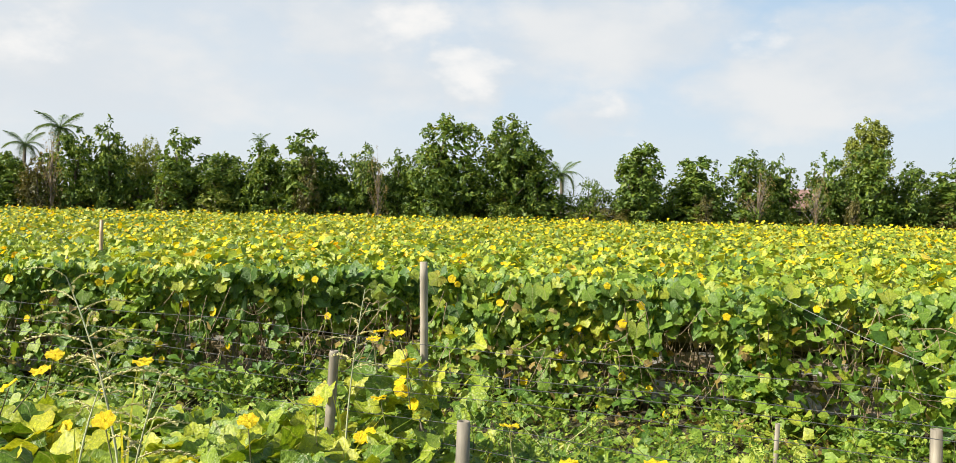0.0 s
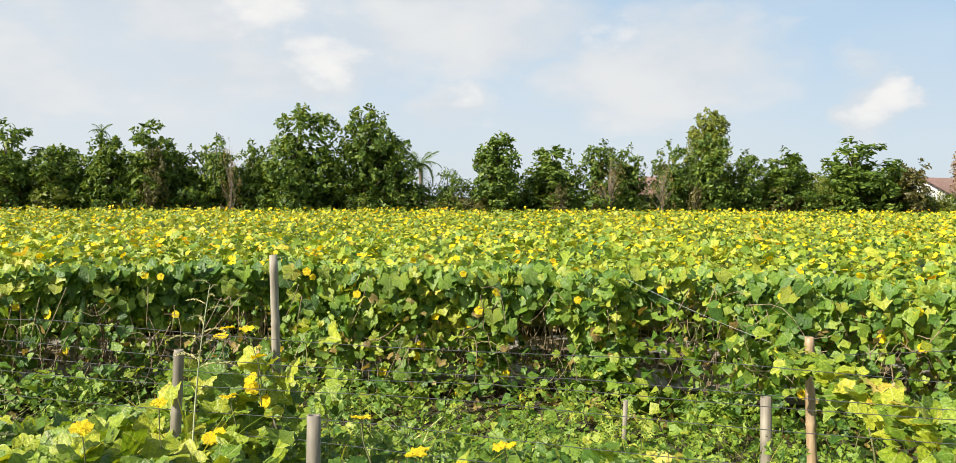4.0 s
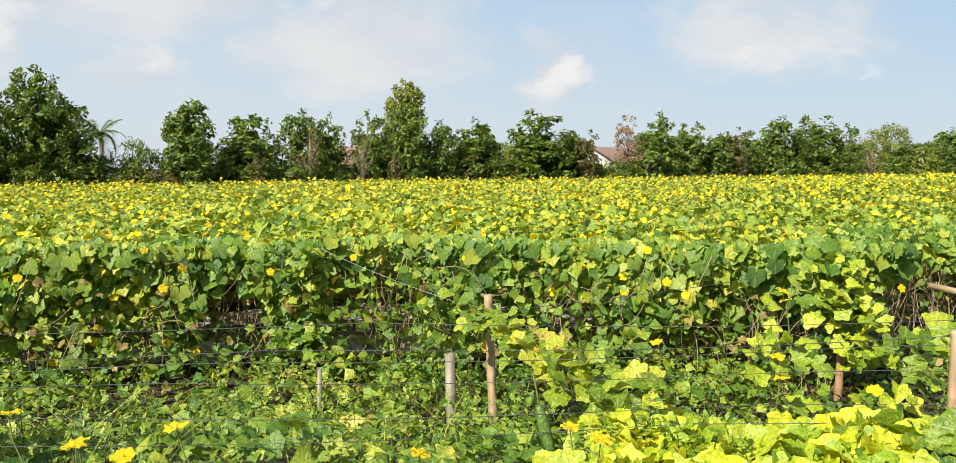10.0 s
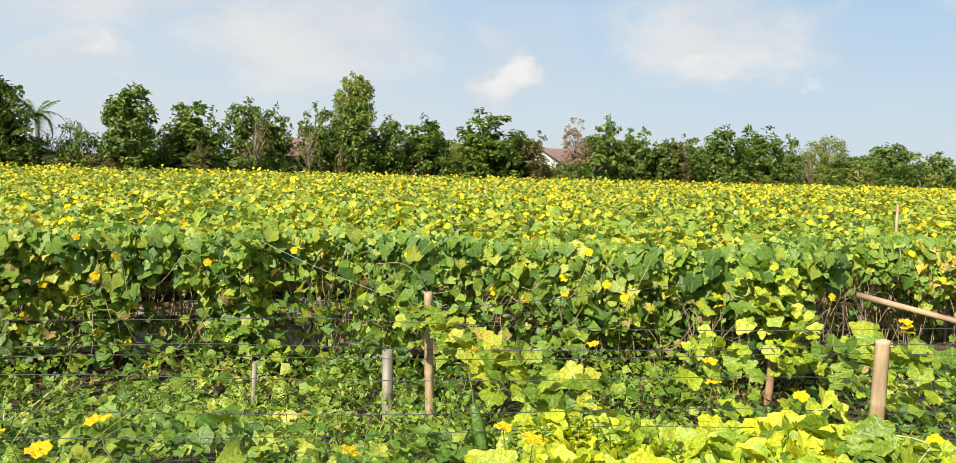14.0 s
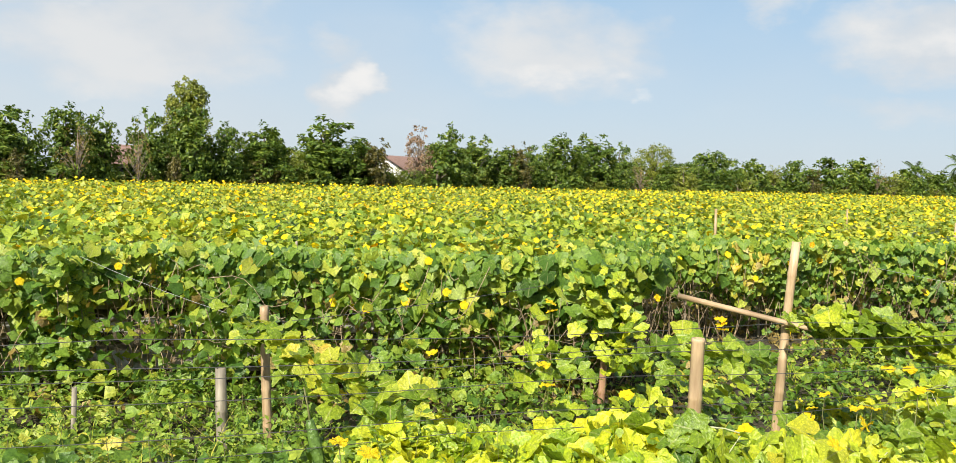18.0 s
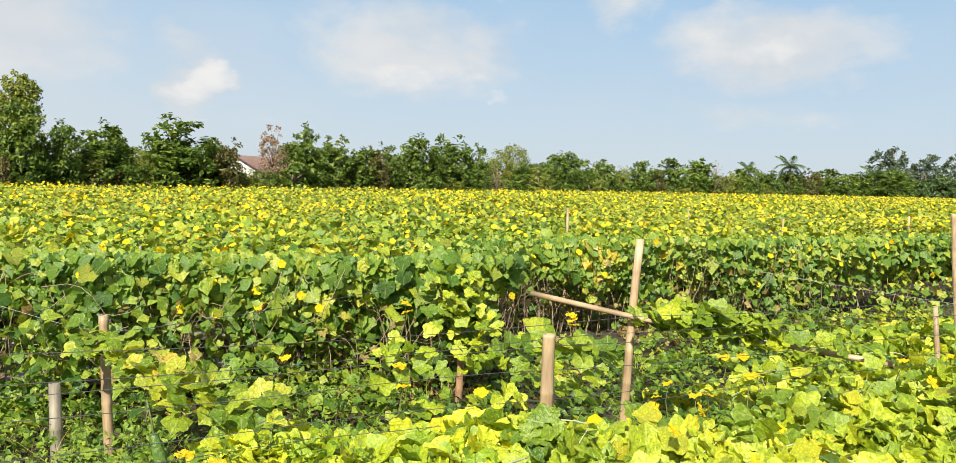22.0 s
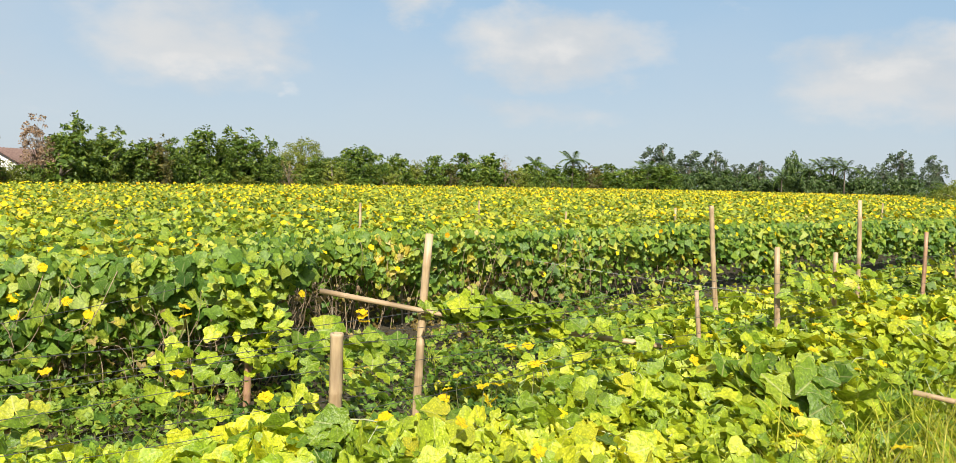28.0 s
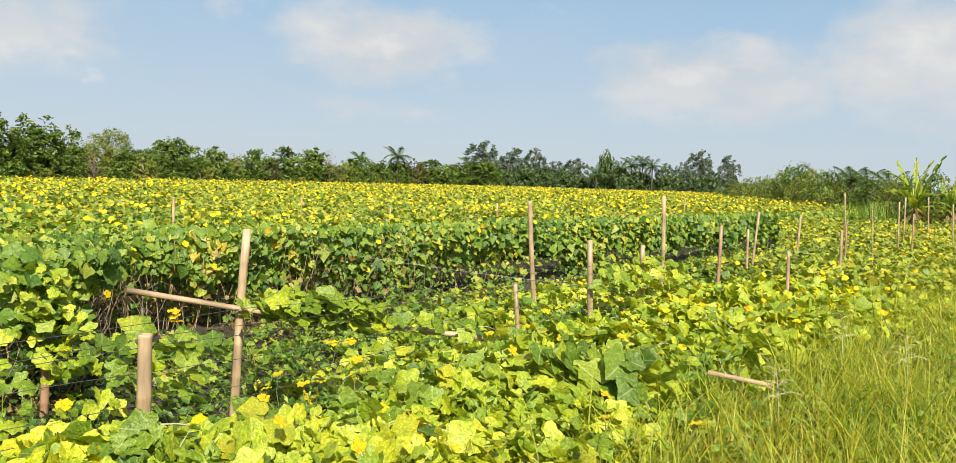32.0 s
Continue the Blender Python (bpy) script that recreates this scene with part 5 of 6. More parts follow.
def build_weeds():
    rng = np.random.default_rng(51)
    weeds = thing("weeds", "mixed green weeds and young vines before the trellis", "weeds", kind="stuff")
    n = 66000
    s, p = rng.uniform(-11, 13, n), rng.uniform(3.3, 8.8, n)
    q = FN[None] * p[:, None] + FD[None] * s[:, None]
    g = front_gap(q)
    q, g = q[(g > -0.4) & (g < 4.6)], g[(g > -0.4) & (g < 4.6)]
    n = len(q)
    near_wall = np.clip(1.2 - g / 1.6, 0, 1)
    h = (0.06 + 0.15 * np.clip(smooth_noise(q[:, 0], q[:, 1], 0.4, 8.0) + 0.5, 0, 1.4) + 0.46 * near_wall * np.clip(smooth_noise(q[:, 0], q[:, 1], 0.6, 1.0) + 0.55, 0, 1.3)) * rng.uniform(0.1, 1, n) ** 0.6
    # little grows in the hollow at the foot of the east wall
    az = np.degrees(np.arctan2(q[:, 0] - 0.31, q[:, 1] + 0.16))
    bare = np.clip((6.0 - np.abs(az - 61.0)) / 2.5, 0, 1) * np.clip((2.6 - g) / 0.6, 0, 1)
    k = rng.uniform(0, 1, n) > 0.2 * bare
    q, h = q[k], (h * (1 - 0.65 * bare))[k]
    n = len(q)
    pos = np.column_stack([q, ground_z(q) + h])
    nor = np.column_stack([rng.normal(0, 0.6, n), rng.normal(-0.35, 0.6, n), np.ones(n)])
    small = rng.uniform(0, 1, n) < 0.60
    me = leaves_mesh("weed_leaves", M_weed, BLADE, pos[small], nor[small], rng.uniform(0.025, 0.085, small.sum()), aspect=rng.uniform(0.3, 0.9, small.sum()), rng=rng)
    child("foliage", me, weeds)["kind"] = "stuff"
    big = ~small & (rng.uniform(0, 1, n) < 0.5)
    me = leaves_mesh("young_vine_leaves", M_vine, LEAF_MID, pos[big] + [0, 0, 0.03], nor[big], np.clip(rng.lognormal(np.log(0.085), 0.35, big.sum()), 0.04, 0.16), rng=rng)
    child("young_vines", me, weeds)["kind"] = "stuff"
    # upright weeds: thin stems set with small pale leaves
    stems, at, up = [], [], []
    while len(stems) < 330:
        q = FN * rng.uniform(3.4, 7.6) + FD * rng.uniform(-9, 4.5)
        if not 0.15 < float(front_gap(q[None])[0]) < 4.4 or 54 < math.degrees(math.atan2(q[0], q[1])) < 67:
            continue
        g = float(ground_z(q[None])[0])
        h = rng.uniform(0.18, 0.5)
        tip = np.array([q[0] + rng.normal(0, 0.08), q[1] + rng.normal(0, 0.08), g + h])
        root = np.array([q[0], q[1], g])
        stems.append(tube_arrays([root, (root + tip) / 2 + rng.normal(0, 0.02, 3), tip], [0.003, 0.0025, 0.0012], 4, False))
        t = rng.uniform(0.25, 1.02, 34)
        at.append(root + (tip - root) * t[:, None] + rng.normal(0, 1, (34, 3)) * (0.075 * (1.2 - t))[:, None])
        up.append(np.column_stack([rng.normal(-0.2, 0.6, 34), rng.normal(-0.3, 0.6, 34), np.ones(34)]))
    at, up = np.concatenate(at), np.concatenate(up)
    child("weed_stems", poly_mesh("weed_stems", *join_arrays(stems), M_stem), weeds, "thin green weed stems")["kind"] = "stuff"
    child("weed_leaves", leaves_mesh("upright_weed_leaves", M_light_weed, BLADE, at, up, rng.uniform(0.025, 0.06, len(at)), aspect=rng.uniform(0.3, 0.6, len(at)), rng=rng), weeds, "small pale green weed leaves")["kind"] = "stuff"
    # dry and green grass stalks
    n = 1300
    s, p = rng.uniform(-10, 10, n), rng.uniform(3.2, 7.6, n)
    q = FN[None] * p[:, None] + FD[None] * s[:, None]
    g = front_gap(q)
    q = q[(g > 0.1) & (g < 4.6)]
    n = len(q)
    v, sz, l = grass_arrays(rng, np.column_stack([q, ground_z(q)]), rng.uniform(0.12, 0.45, n), rng.uniform(0.0015, 0.004, n), 2.2)
    child("stalks", raw_mesh("weed_stalks", v, sz, l, M_grass), weeds)["kind"] = "stuff"
    # bent clumps of dead straw
    c = FN[None] * rng.uniform(4.2, 6.0, 5)[:, None] + FD[None] * rng.uniform(-6, 0, 5)[:, None]
    q = np.repeat(c, 24, 0) + rng.normal(0, 0.13, (5 * 24, 2))
    q = q[front_gap(q) > 0.2]
    n = len(q)
    v, sz, l = grass_arrays(rng, np.column_stack([q, ground_z(q)]), rng.uniform(0.15, 0.5, n), rng.uniform(0.003, 0.006, n), 2.6)
    child("straw", raw_mesh("dead_straw", v, sz, l, M_seed), weeds, "pale dead straw")["kind"] = "stuff"


build_weeds()


def build_grass():
    rng = np.random.default_rng(61)
    grass = thing("bank_grass", "long yellow-green grass on the bank beside the field", "grass", kind="stuff")
    n = 62000
    # two thirds of the blades stand in tufts, each with its own height
    s, p = 1.5 + 26 * rng.uniform(0, 1, n) ** 1.4, rng.uniform(-0.6, 2.5, n)
    q = FN[None] * p[:, None] + FD[None] * s[:, None]
    tufts = q[:1500]
    own = rng.integers(0, 1500, n)
    k = rng.uniform(0, 1, n) < 0.66
    q[k] = tufts[own[k]] + rng.normal(0, 0.07, (k.sum(), 2)) * (1 + 0.05 * np.linalg.norm(tufts[own[k]], axis=1, keepdims=True))
    tall = np.where(k, rng.uniform(0.25, 1.0, 1500)[own] ** 1.5, 0.28)
    az = np.degrees(np.arctan2(q[:, 0], q[:, 1]))
    k = (az > grass_edge(q) + rng.normal(-1.0, 2.2, n)) & (az < 120) & (np.linalg.norm(q, axis=1) > 2.6)
    q, tall = q[k], tall[k]
    n = len(q)
    roots = np.column_stack([q, ground_z(q) - 0.01])
    v, sz, l = grass_arrays(rng, roots, (0.10 + 0.52 * tall) * rng.uniform(0.35, 1.25, n), rng.uniform(0.002, 0.0065, n), 1.3)
    child("blades", raw_mesh("grass_blades", v, sz, l, M_grass), grass)["kind"] = "stuff"
    m = 17000
    i = rng.integers(0, n, m)
    pos = roots[i] + np.column_stack([rng.normal(0, 0.05, (m, 2)), rng.uniform(0.02, 0.24, m)])
    nor = np.column_stack([rng.normal(-0.3, 0.45, m), rng.normal(0, 0.45, m), np.ones(m)])
    me = leaves_mesh("bank_weed_leaves", M_light_weed, BLADE, pos, nor, rng.uniform(0.03, 0.10, m), aspect=rng.uniform(0.25, 0.6, m), rng=rng)
    child("weed_leaves", me, grass)["kind"] = "stuff"


build_grass()


def panicle(x, y, top, seed, label="tall dry grass stalk with a spreading seed head", lean=0.15, span=0.3):
    """A grass stalk whose seed head is a fan of thin drooping spikes."""
    rng = np.random.default_rng(seed)
    z0 = float(ground_z(np.array([[x, y]]))[0])
    h = top - z0
    t = thing("grass_panicle", label, "grass", "tall grasses on the bank", at=(x, y, z0))
    ts = np.linspace(0, 1, 9)
    stalk = np.column_stack([lean * h * ts ** 2, 0.05 * h * ts ** 2, h * ts])
    child("stalk", poly_mesh("grass_stalk", *tube_arrays(stalk, 0.008 * min(1.0, span / 0.28 + 0.2) * (1 - 0.7 * ts), 5, False), M_pale_stem), t)
    spike_me = []
    for k in range(2):
        u = np.linspace(0, 1, 7)
        path = np.column_stack([span * u, np.zeros(7), span * (0.45 * u - 0.55 * u * u)])
        thick = min(1.0, span / 0.28)
        items = [tube_arrays(path, 0.003 * thick * (1 - 0.5 * u), 4, False)]
        for uu in np.linspace(0.10, 1, 44):
            c = np.array([span * uu, 0, span * (0.45 * uu - 0.55 * uu * uu)]) + rng.normal(0, 0.003, 3)
            items.append(tube_arrays([c, c + np.array([0.009, rng.normal(0, 0.004), 0.001])], [0.0045 * thick, 0.0018 * thick], 4, False))
        spike_me.append(poly_mesh("seed_spike", *join_arrays(items), M_seed))
    for k in range(13):
        tt = 0.62 + 0.38 * k / 12
        c = np.array([lean * h * tt ** 2, 0.05 * h * tt ** 2, h * tt])
        child("seed_spike", spike_me[k % 2], t, m=Matrix.Translation(c) @ Matrix.Rotation(k * 2.4, 4, "Z") @ Matrix.Rotation(-0.5 * (tt - 0.4), 4, "Y") @ Matrix.Scale(1.15 - 0.6 * (k / 12), 4))
    blade_v, blade_s, blade_l = grass_arrays(rng, np.zeros((7, 3)), rng.uniform(0.4, 0.75, 7) * h, np.full(7, 0.007), 1.2)
    child("leaf_tuft", raw_mesh("stalk_blades", blade_v, blade_s, blade_l, M_grass), t)["kind"] = "stuff"


panicle(-1.42, 3.65, 1.74, 301, lean=-0.24, span=0.30)
panicle(-1.75, 3.9, 1.36, 302, lean=0.2, span=0.2)
panicle(-1.25, 3.2, 1.42, 303, lean=0.15, span=0.2)
panicle(-0.55, 4.3, 1.65, 304, lean=0.08, span=0.16)
for i, (x, y, top) in enumerate([(5.6, -1.1, 1.05), (7.6, -1.9, 1.15), (6.9, -2.2, 1.1)]):
    panicle(x, y, top, 310 + i, "fine pale grass stalk with an open seed head", 0.12 * (-1) ** i, 0.13)

# ---- trees ----


def crown_tree(seed, h, w, leaf_mat, bark, n_clump=230, per=26, leaf=0.23, aspect=0.5, base=0.03, lobes=4, clump=0.085, airy=0.0, trunk_r=0.10, limbs=14):
    """Tapered trunk, limbs and a crown of leaf clusters set over several upright lobes, with gaps and an uneven outline."""
    rng = np.random.default_rng(seed)
    heads = [(0.0, 0.0, 1.0, 0.36)]
    for k in range(lobes):
        a = 2 * math.pi * k / max(lobes, 1) + rng.uniform(-0.5, 0.5)
        heads.append((0.22 * math.cos(a), 0.22 * math.sin(a), rng.uniform(0.68, 0.97), rng.uniform(0.24, 0.32)))
    centres, out = [], []
    while len(centres) < n_clump:
        lx, ly, lh, lr = heads[rng.integers(0, len(heads))]
        t = rng.uniform(0, 1)
        prof = min(1.0, 0.55 + t * 3.0) * (1.0 - max(0.0, (t - 0.42) / 0.58) ** 3.0) ** 0.5
        a = rng.uniform(0, 2 * math.pi)
        rad = w * lr * prof * rng.uniform(0.72, 1.03) * (1 + 0.10 * math.sin(3 * a + 9 * t + seed))
        centres.append((lx * w + rad * math.cos(a), ly * w + rad * math.sin(a), h * (base + (lh - base) * t)))
        out.append((math.cos(a), math.sin(a), 0.25 + 0.9 * t * t))
    C, O = np.array(centres), np.array(out)
    if airy:
        k = smooth_noise(C[:, 0] + seed, C[:, 2] + C[:, 1], 0.16 * w) > airy - 0.9
        C, O = C[k], O[k]
    n = len(C)
    # each cluster is a rosette of blades that point away from its twig
    dirs = rng.normal(0, 1, (n, per, 3)) + 0.75 * O[:, None, :]
    dirs /= np.linalg.norm(dirs, axis=2, keepdims=True)
    r = w * clump * rng.uniform(0.7, 1.3, (n, 1, 1))
    pos = (C[:, None, :] + dirs * r * rng.uniform(0.35, 1.0, (n, per, 1))).reshape(-1, 3)
    nor = (dirs + rng.normal(0, 0.6, (n, per, 3)) + [0, 0, 0.25]).reshape(-1, 3)
    size = rng.uniform(0.65, 1.25, n * per) * leaf
    # larger dark blades within the crown close it
    m = 0 if airy else n * 3
    if m:
        i = rng.integers(0, n, m)
        axis = np.column_stack([np.zeros((m, 2)), C[i, 2] * 0.94])
        pos = np.concatenate([pos, axis + (C[i] - axis) * rng.uniform(0.45, 0.86, m)[:, None]])
        nor = np.concatenate([nor, O[i] + rng.normal(0, 0.4, (m, 3))])
        size = np.concatenate([size, rng.uniform(1.4, 2.2, m) * leaf])
    pos[:, :2] *= 0.5 * w / np.percentile(np.hypot(pos[:, 0], pos[:, 1]), 98.5)
    pos[:, 2] = np.maximum(pos[:, 2] * h / np.percentile(pos[:, 2], 99.7), 0.08)
    crown = leaves_mesh("crown", leaf_mat, [BLADE, BLADE_FOLD], pos, nor, size, aspect=rng.uniform(0.7, 1.2, len(pos)) * aspect, rng=rng)
    items = [tube_arrays([(0, 0, -0.1), (0.03 * w * rng.normal(), 0.03, h * 0.3), (0.04 * w * rng.normal(), 0, h * 0.6), (0, 0, h * 0.9)], [trunk_r * 1.2, trunk_r, trunk_r * 0.6, trunk_r * 0.2], 8)]
    for k in rng.choice(n, min(limbs, n), replace=False):
        c = C[k]
        z0 = max(0.2, c[2] * rng.uniform(0.45, 0.7))
        mid = np.array([c[0] * 0.45, c[1] * 0.45, z0 + (c[2] - z0) * 0.55])
        items.append(tube_arrays([(0, 0, z0), mid, c], [trunk_r * 0.45, trunk_r * 0.3, trunk_r * 0.1], 5))
    return crown, poly_mesh("trunk", *join_arrays(items), bark)


def plant_tree(name, x, y, meshes, label, group, scale=(1, 1, 1), rz=0.0, z=0.0):
    crown, trunk = meshes
    t = thing(name, label, "tree", group, at=(x, y, z), rz=rz)
    t.scale = scale
    child("trunk", trunk, t)
    child("crown", crown, t)
    return t


KINDS = {
    "D": [crown_tree(300 + i, 7.0, 4.5, M_orchard, M_bark, 360, 20, 0.27, lobes=4, clump=0.075) for i in range(2)],
    "d": [crown_tree(100 + i, 5.5, 3.2, M_orchard, M_bark, 190, 19, 0.25, lobes=3 + i % 3, clump=0.09) for i in range(8)],
    "o": [crown_tree(120 + i, 4.5, 3.0, M_olive, M_bark, 110, 18, 0.21, lobes=2) for i in range(3)],
    "l": [crown_tree(130 + i, 5.8, 4.4, M_light, M_pale_bark, 260, 30, 0.17, 0.5, lobes=4, clump=0.09) for i in range(2)],
    "u": [crown_tree(180 + i, 2.4, 2.6, M_orchard, M_bark, 60, 15, 0.26, 0.5, lobes=3) for i in range(3)],
    "s": [crown_tree(140 + i, 3.4, 2.8, M_light, M_pale_bark, 80, 16, 0.2, 0.5, lobes=3) for i in range(2)],
    "t": [crown_tree(150, 7.5, 2.9, M_light, M_pale_bark, 260, 30, 0.19, 0.5, 0.35, lobes=2, clump=0.10)],
    "r": [crown_tree(160, 5.9, 2.3, M_red, M_pale_bark, 150, 22, 0.15, 0.5, 0.35, lobes=3, airy=0.35, trunk_r=0.06, limbs=34)],
    "b": [crown_tree(190 + i, 4.6, 2.4, M_dry, M_pale_bark, 110, 7, 0.13, 0.45, 0.15, lobes=3, airy=0.45, trunk_r=0.05, limbs=40) for i in range(2)],
    "e": [crown_tree(200 + i, 5.5, 3.8, M_orchard, M_bark, 110, 16, 0.36, 0.5, lobes=3 + i % 2, clump=0.11) for i in range(5)],
    "v": [crown_tree(210 + i, 3.4, 5.0, M_light if i else M_orchard, M_bark, 200, 26, 0.17, 0.5, lobes=5) for i in range(2)],
    "f": [crown_tree(170 + i, 10.0, 6.0, M_hazed, M_pale_bark, 190, 24, 0.46, 0.5, 0.25, lobes=4, clump=0.10, airy=0.5, trunk_r=0.16, limbs=26) for i in range(4)],
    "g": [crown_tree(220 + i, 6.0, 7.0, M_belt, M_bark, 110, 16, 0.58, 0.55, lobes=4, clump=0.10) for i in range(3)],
}
KIND_SIZE = {"D": (7.0, 4.5), "v": (3.4, 5.0), "e": (5.5, 3.8), "b": (4.6, 2.4), "u": (2.4, 2.6), "d": (5.5, 3.2), "o": (4.5, 3.0), "l": (5.8, 4.4), "s": (3.4, 2.8), "t": (7.5, 2.9), "r": (5.9, 2.3), "f": (10.0, 6.0), "g": (6.0, 7.0)}
KIND_LABEL = {"D": ("fruit_tree", "tall broad dark green fruit tree over the orchard row"), "e": ("fruit_tree", "narrow dark green fruit tree in the far orchard row"), "u": ("orchard_shrub", "leafy dark green shrub under the orchard trees"), "b": ("half_bare_tree", "half-bare tree with pale twigs and a few dry leaves"), "d": ("fruit_tree", "dense dark glossy green fruit tree at the field's far edge"), "o": ("olive_brown_tree", "olive-brown fruit tree with thinning leaves"), "l": ("light_green_tree", "light green tree with a soft rounded crown"), "s": ("shrub", "yellow-green leafy shrub at the field edge"), "t": ("tall_light_tree", "tall pale yellow-green tree above the orchard"), "r": ("bare_reddish_tree", "thin reddish tree with few dry leaves"), "v": ("broad_bush", "broad leafy bush between the orchard trees"), "f": ("distant_tree", "tall distant tree with haze painted into its grey-green leaves and gaps in its crown"), "g": ("distant_tree", "broad bushy distant tree in the hazy belt")}


def row_of_trees(rows, y_of):
    rng = np.random.default_rng(71)
    for i, (x, h, w, k) in enumerate(rows):
        v = KINDS[k][i % len(KINDS[k])]
        H, W = KIND_SIZE[k]
        name, label = KIND_LABEL[k]
        back = {"t": 1.08, "l": 1.04, "b": 0.965, "o": 0.97, "s": 0.975}.get(k, 1.0) * rng.uniform(0.992, 1.012)
        wide = {"D": 1.08, "t": 1.0, "r": 1.1, "l": 1.1, "b": 1.1, "o": 1.05}.get(k, 1.28)
        # farther trees keep their bearing and their height over the eye
        y = y_of(x) * back
        f = y / y_of(x)
        plant_tree(name, x * f, y, v, label, "trees along the field edge", (w * f / W * wide, w * f / W * wide, (2.1 + (h - 2.1) * f) / H), rng.uniform(0, 360))


TREES_WEST = [(-25.9, 4.1, 2.2, "d"), (-24.4, 4.4, 2.4, "o"), (-27.8, 4.4, 2.8, "d"), (-22.2, 5.8, 2.3, "d"), (-20.4, 6.3, 2.2, "d"), (-18.4, 5.5, 2.2, "l"), (-16.4, 5.8, 2.9, "d"), (-17.3, 3.3, 1.3, "o"), (-13.7, 4.6, 2.6, "d"), (-11.4, 5.3, 2.5, "d"), (-9.2, 6.0, 3.1, "d"), (-9.0, 4.6, 1.7, "o"), (-7.0, 4.6, 2.0, "d"), (-5.7, 5.3, 1.8, "d"), (-3.7, 5.0, 1.9, "d"), (-1.1, 7.0, 4.5, "D"), (2.7, 7.1, 3.8, "D"), (4.3, 5.5, 2.6, "d"), (7.3, 3.6, 3.0, "v"), (-23.6, 5.6, 1.6, "b"), (-4.9, 5.3, 1.2, "b")]
TREES_MID = [(10.2, 5.7, 2.9, "d"), (13.6, 5.1, 3.2, "d"), (14.2, 2.9, 1.4, "o"), (16.6, 5.4, 2.5, "d"), (18.4, 5.1, 2.1, "d"), (17.2, 4.4, 2.2, "b"), (21.0, 5.4, 2.2, "d"), (20.6, 4.2, 1.6, "b"), (23.5, 7.5, 2.8, "t"), (23.6, 5.9, 2.8, "d"), (22.7, 3.2, 1.3, "o"), (25.9, 5.0, 2.2, "d"), (28.8, 5.1, 3.3, "d"), (31.0, 3.6, 2.4, "v"), (33.5, 5.8, 4.6, "d"), (36.5, 4.2, 2.6, "d"), (37.9, 4.7, 3.2, "o"), (39.4, 2.75, 2.6, "v"), (41.2, 2.6, 2.2, "v"), (41.9, 5.9, 2.4, "r"), (44.9, 6.0, 3.1, "d"), (47.8, 5.4, 2.7, "d")]
TREES_EAST = [(51.1, 4.6, 2.6, "d"), (53.1, 5.2, 3.0, "o"), (54.6, 4.9, 2.4, "d"), (58.1, 6.1, 3.5, "d"), (60.6, 4.9, 2.6, "d"), (63.4, 6.4, 3.6, "d"), (67.1, 5.7, 2.5, "d"), (72.7, 6.0, 4.5, "l"), (70.8, 4.2, 2.3, "b"), (78.5, 3.9, 3.0, "s"), (75.6, 4.2, 2.6, "d"), (83.9, 5.7, 4.0, "e"), (81.5, 4.6, 2.4, "e"), (88.5, 4.9, 2.9, "e"), (91.0, 4.3, 2.6, "s"), (93.8, 5.2, 3.0, "e"), (98.9, 4.6, 3.0, "l"), (103.1, 5.3, 3.4, "e"), (106.0, 4.4, 3.0, "o"), (109.4, 5.9, 4.6, "e")]
TREES_END = [(114.8, 6.1, 4.0, "e"), (118.2, 6.0, 2.4, "b"), (121.3, 4.5, 3.7, "s"), (126.3, 5.4, 3.4, "e"), (123.6, 4.9, 3.2, "e"), (131.0, 4.9, 3.9, "e"), (136.4, 5.1, 4.0, "e"), (141.6, 5.6, 4.6, "o"), (145.0, 5.2, 4.2, "e"), (149.2, 5.7, 5.4, "e"), (157.0, 5.5, 5.6, "e"), (166.4, 6.2, 6.4, "e"), (172.0, 5.4, 5.0, "e")]


def orchard_y(x):
    return ORCHARD_Y if x < 100 else ORCHARD_Y - (x - 100) * 0.28


for rows in (TREES_WEST, TREES_MID, TREES_EAST, TREES_END):
    row_of_trees(rows, orchard_y)


def second_row():
    """The next row of the orchard, seen between the crowns of the first."""
    rng = np.random.default_rng(75)
    x = -31.0
    while x < 170:
        if not (4.6 < x < 9.6 or 18.6 < x < 20.6 or 37.5 < x < 42.5):
            k = str(rng.choice(["d", "e"]))
            H, W = KIND_SIZE[k]
            h, w = rng.uniform(3.7, 4.7), rng.uniform(2.6, 3.6)
            plant_tree("fruit_tree", x * 1.06, orchard_y(x) + 3.2, KINDS[k][rng.integers(0, 5)], "dark green fruit tree in the second orchard row", "trees of the second orchard row", (w / W, w / W, h / H), rng.uniform(0, 360))
        x += rng.uniform(1.8, 2.9) * (1 + max(0, x) * 0.004)


second_row()


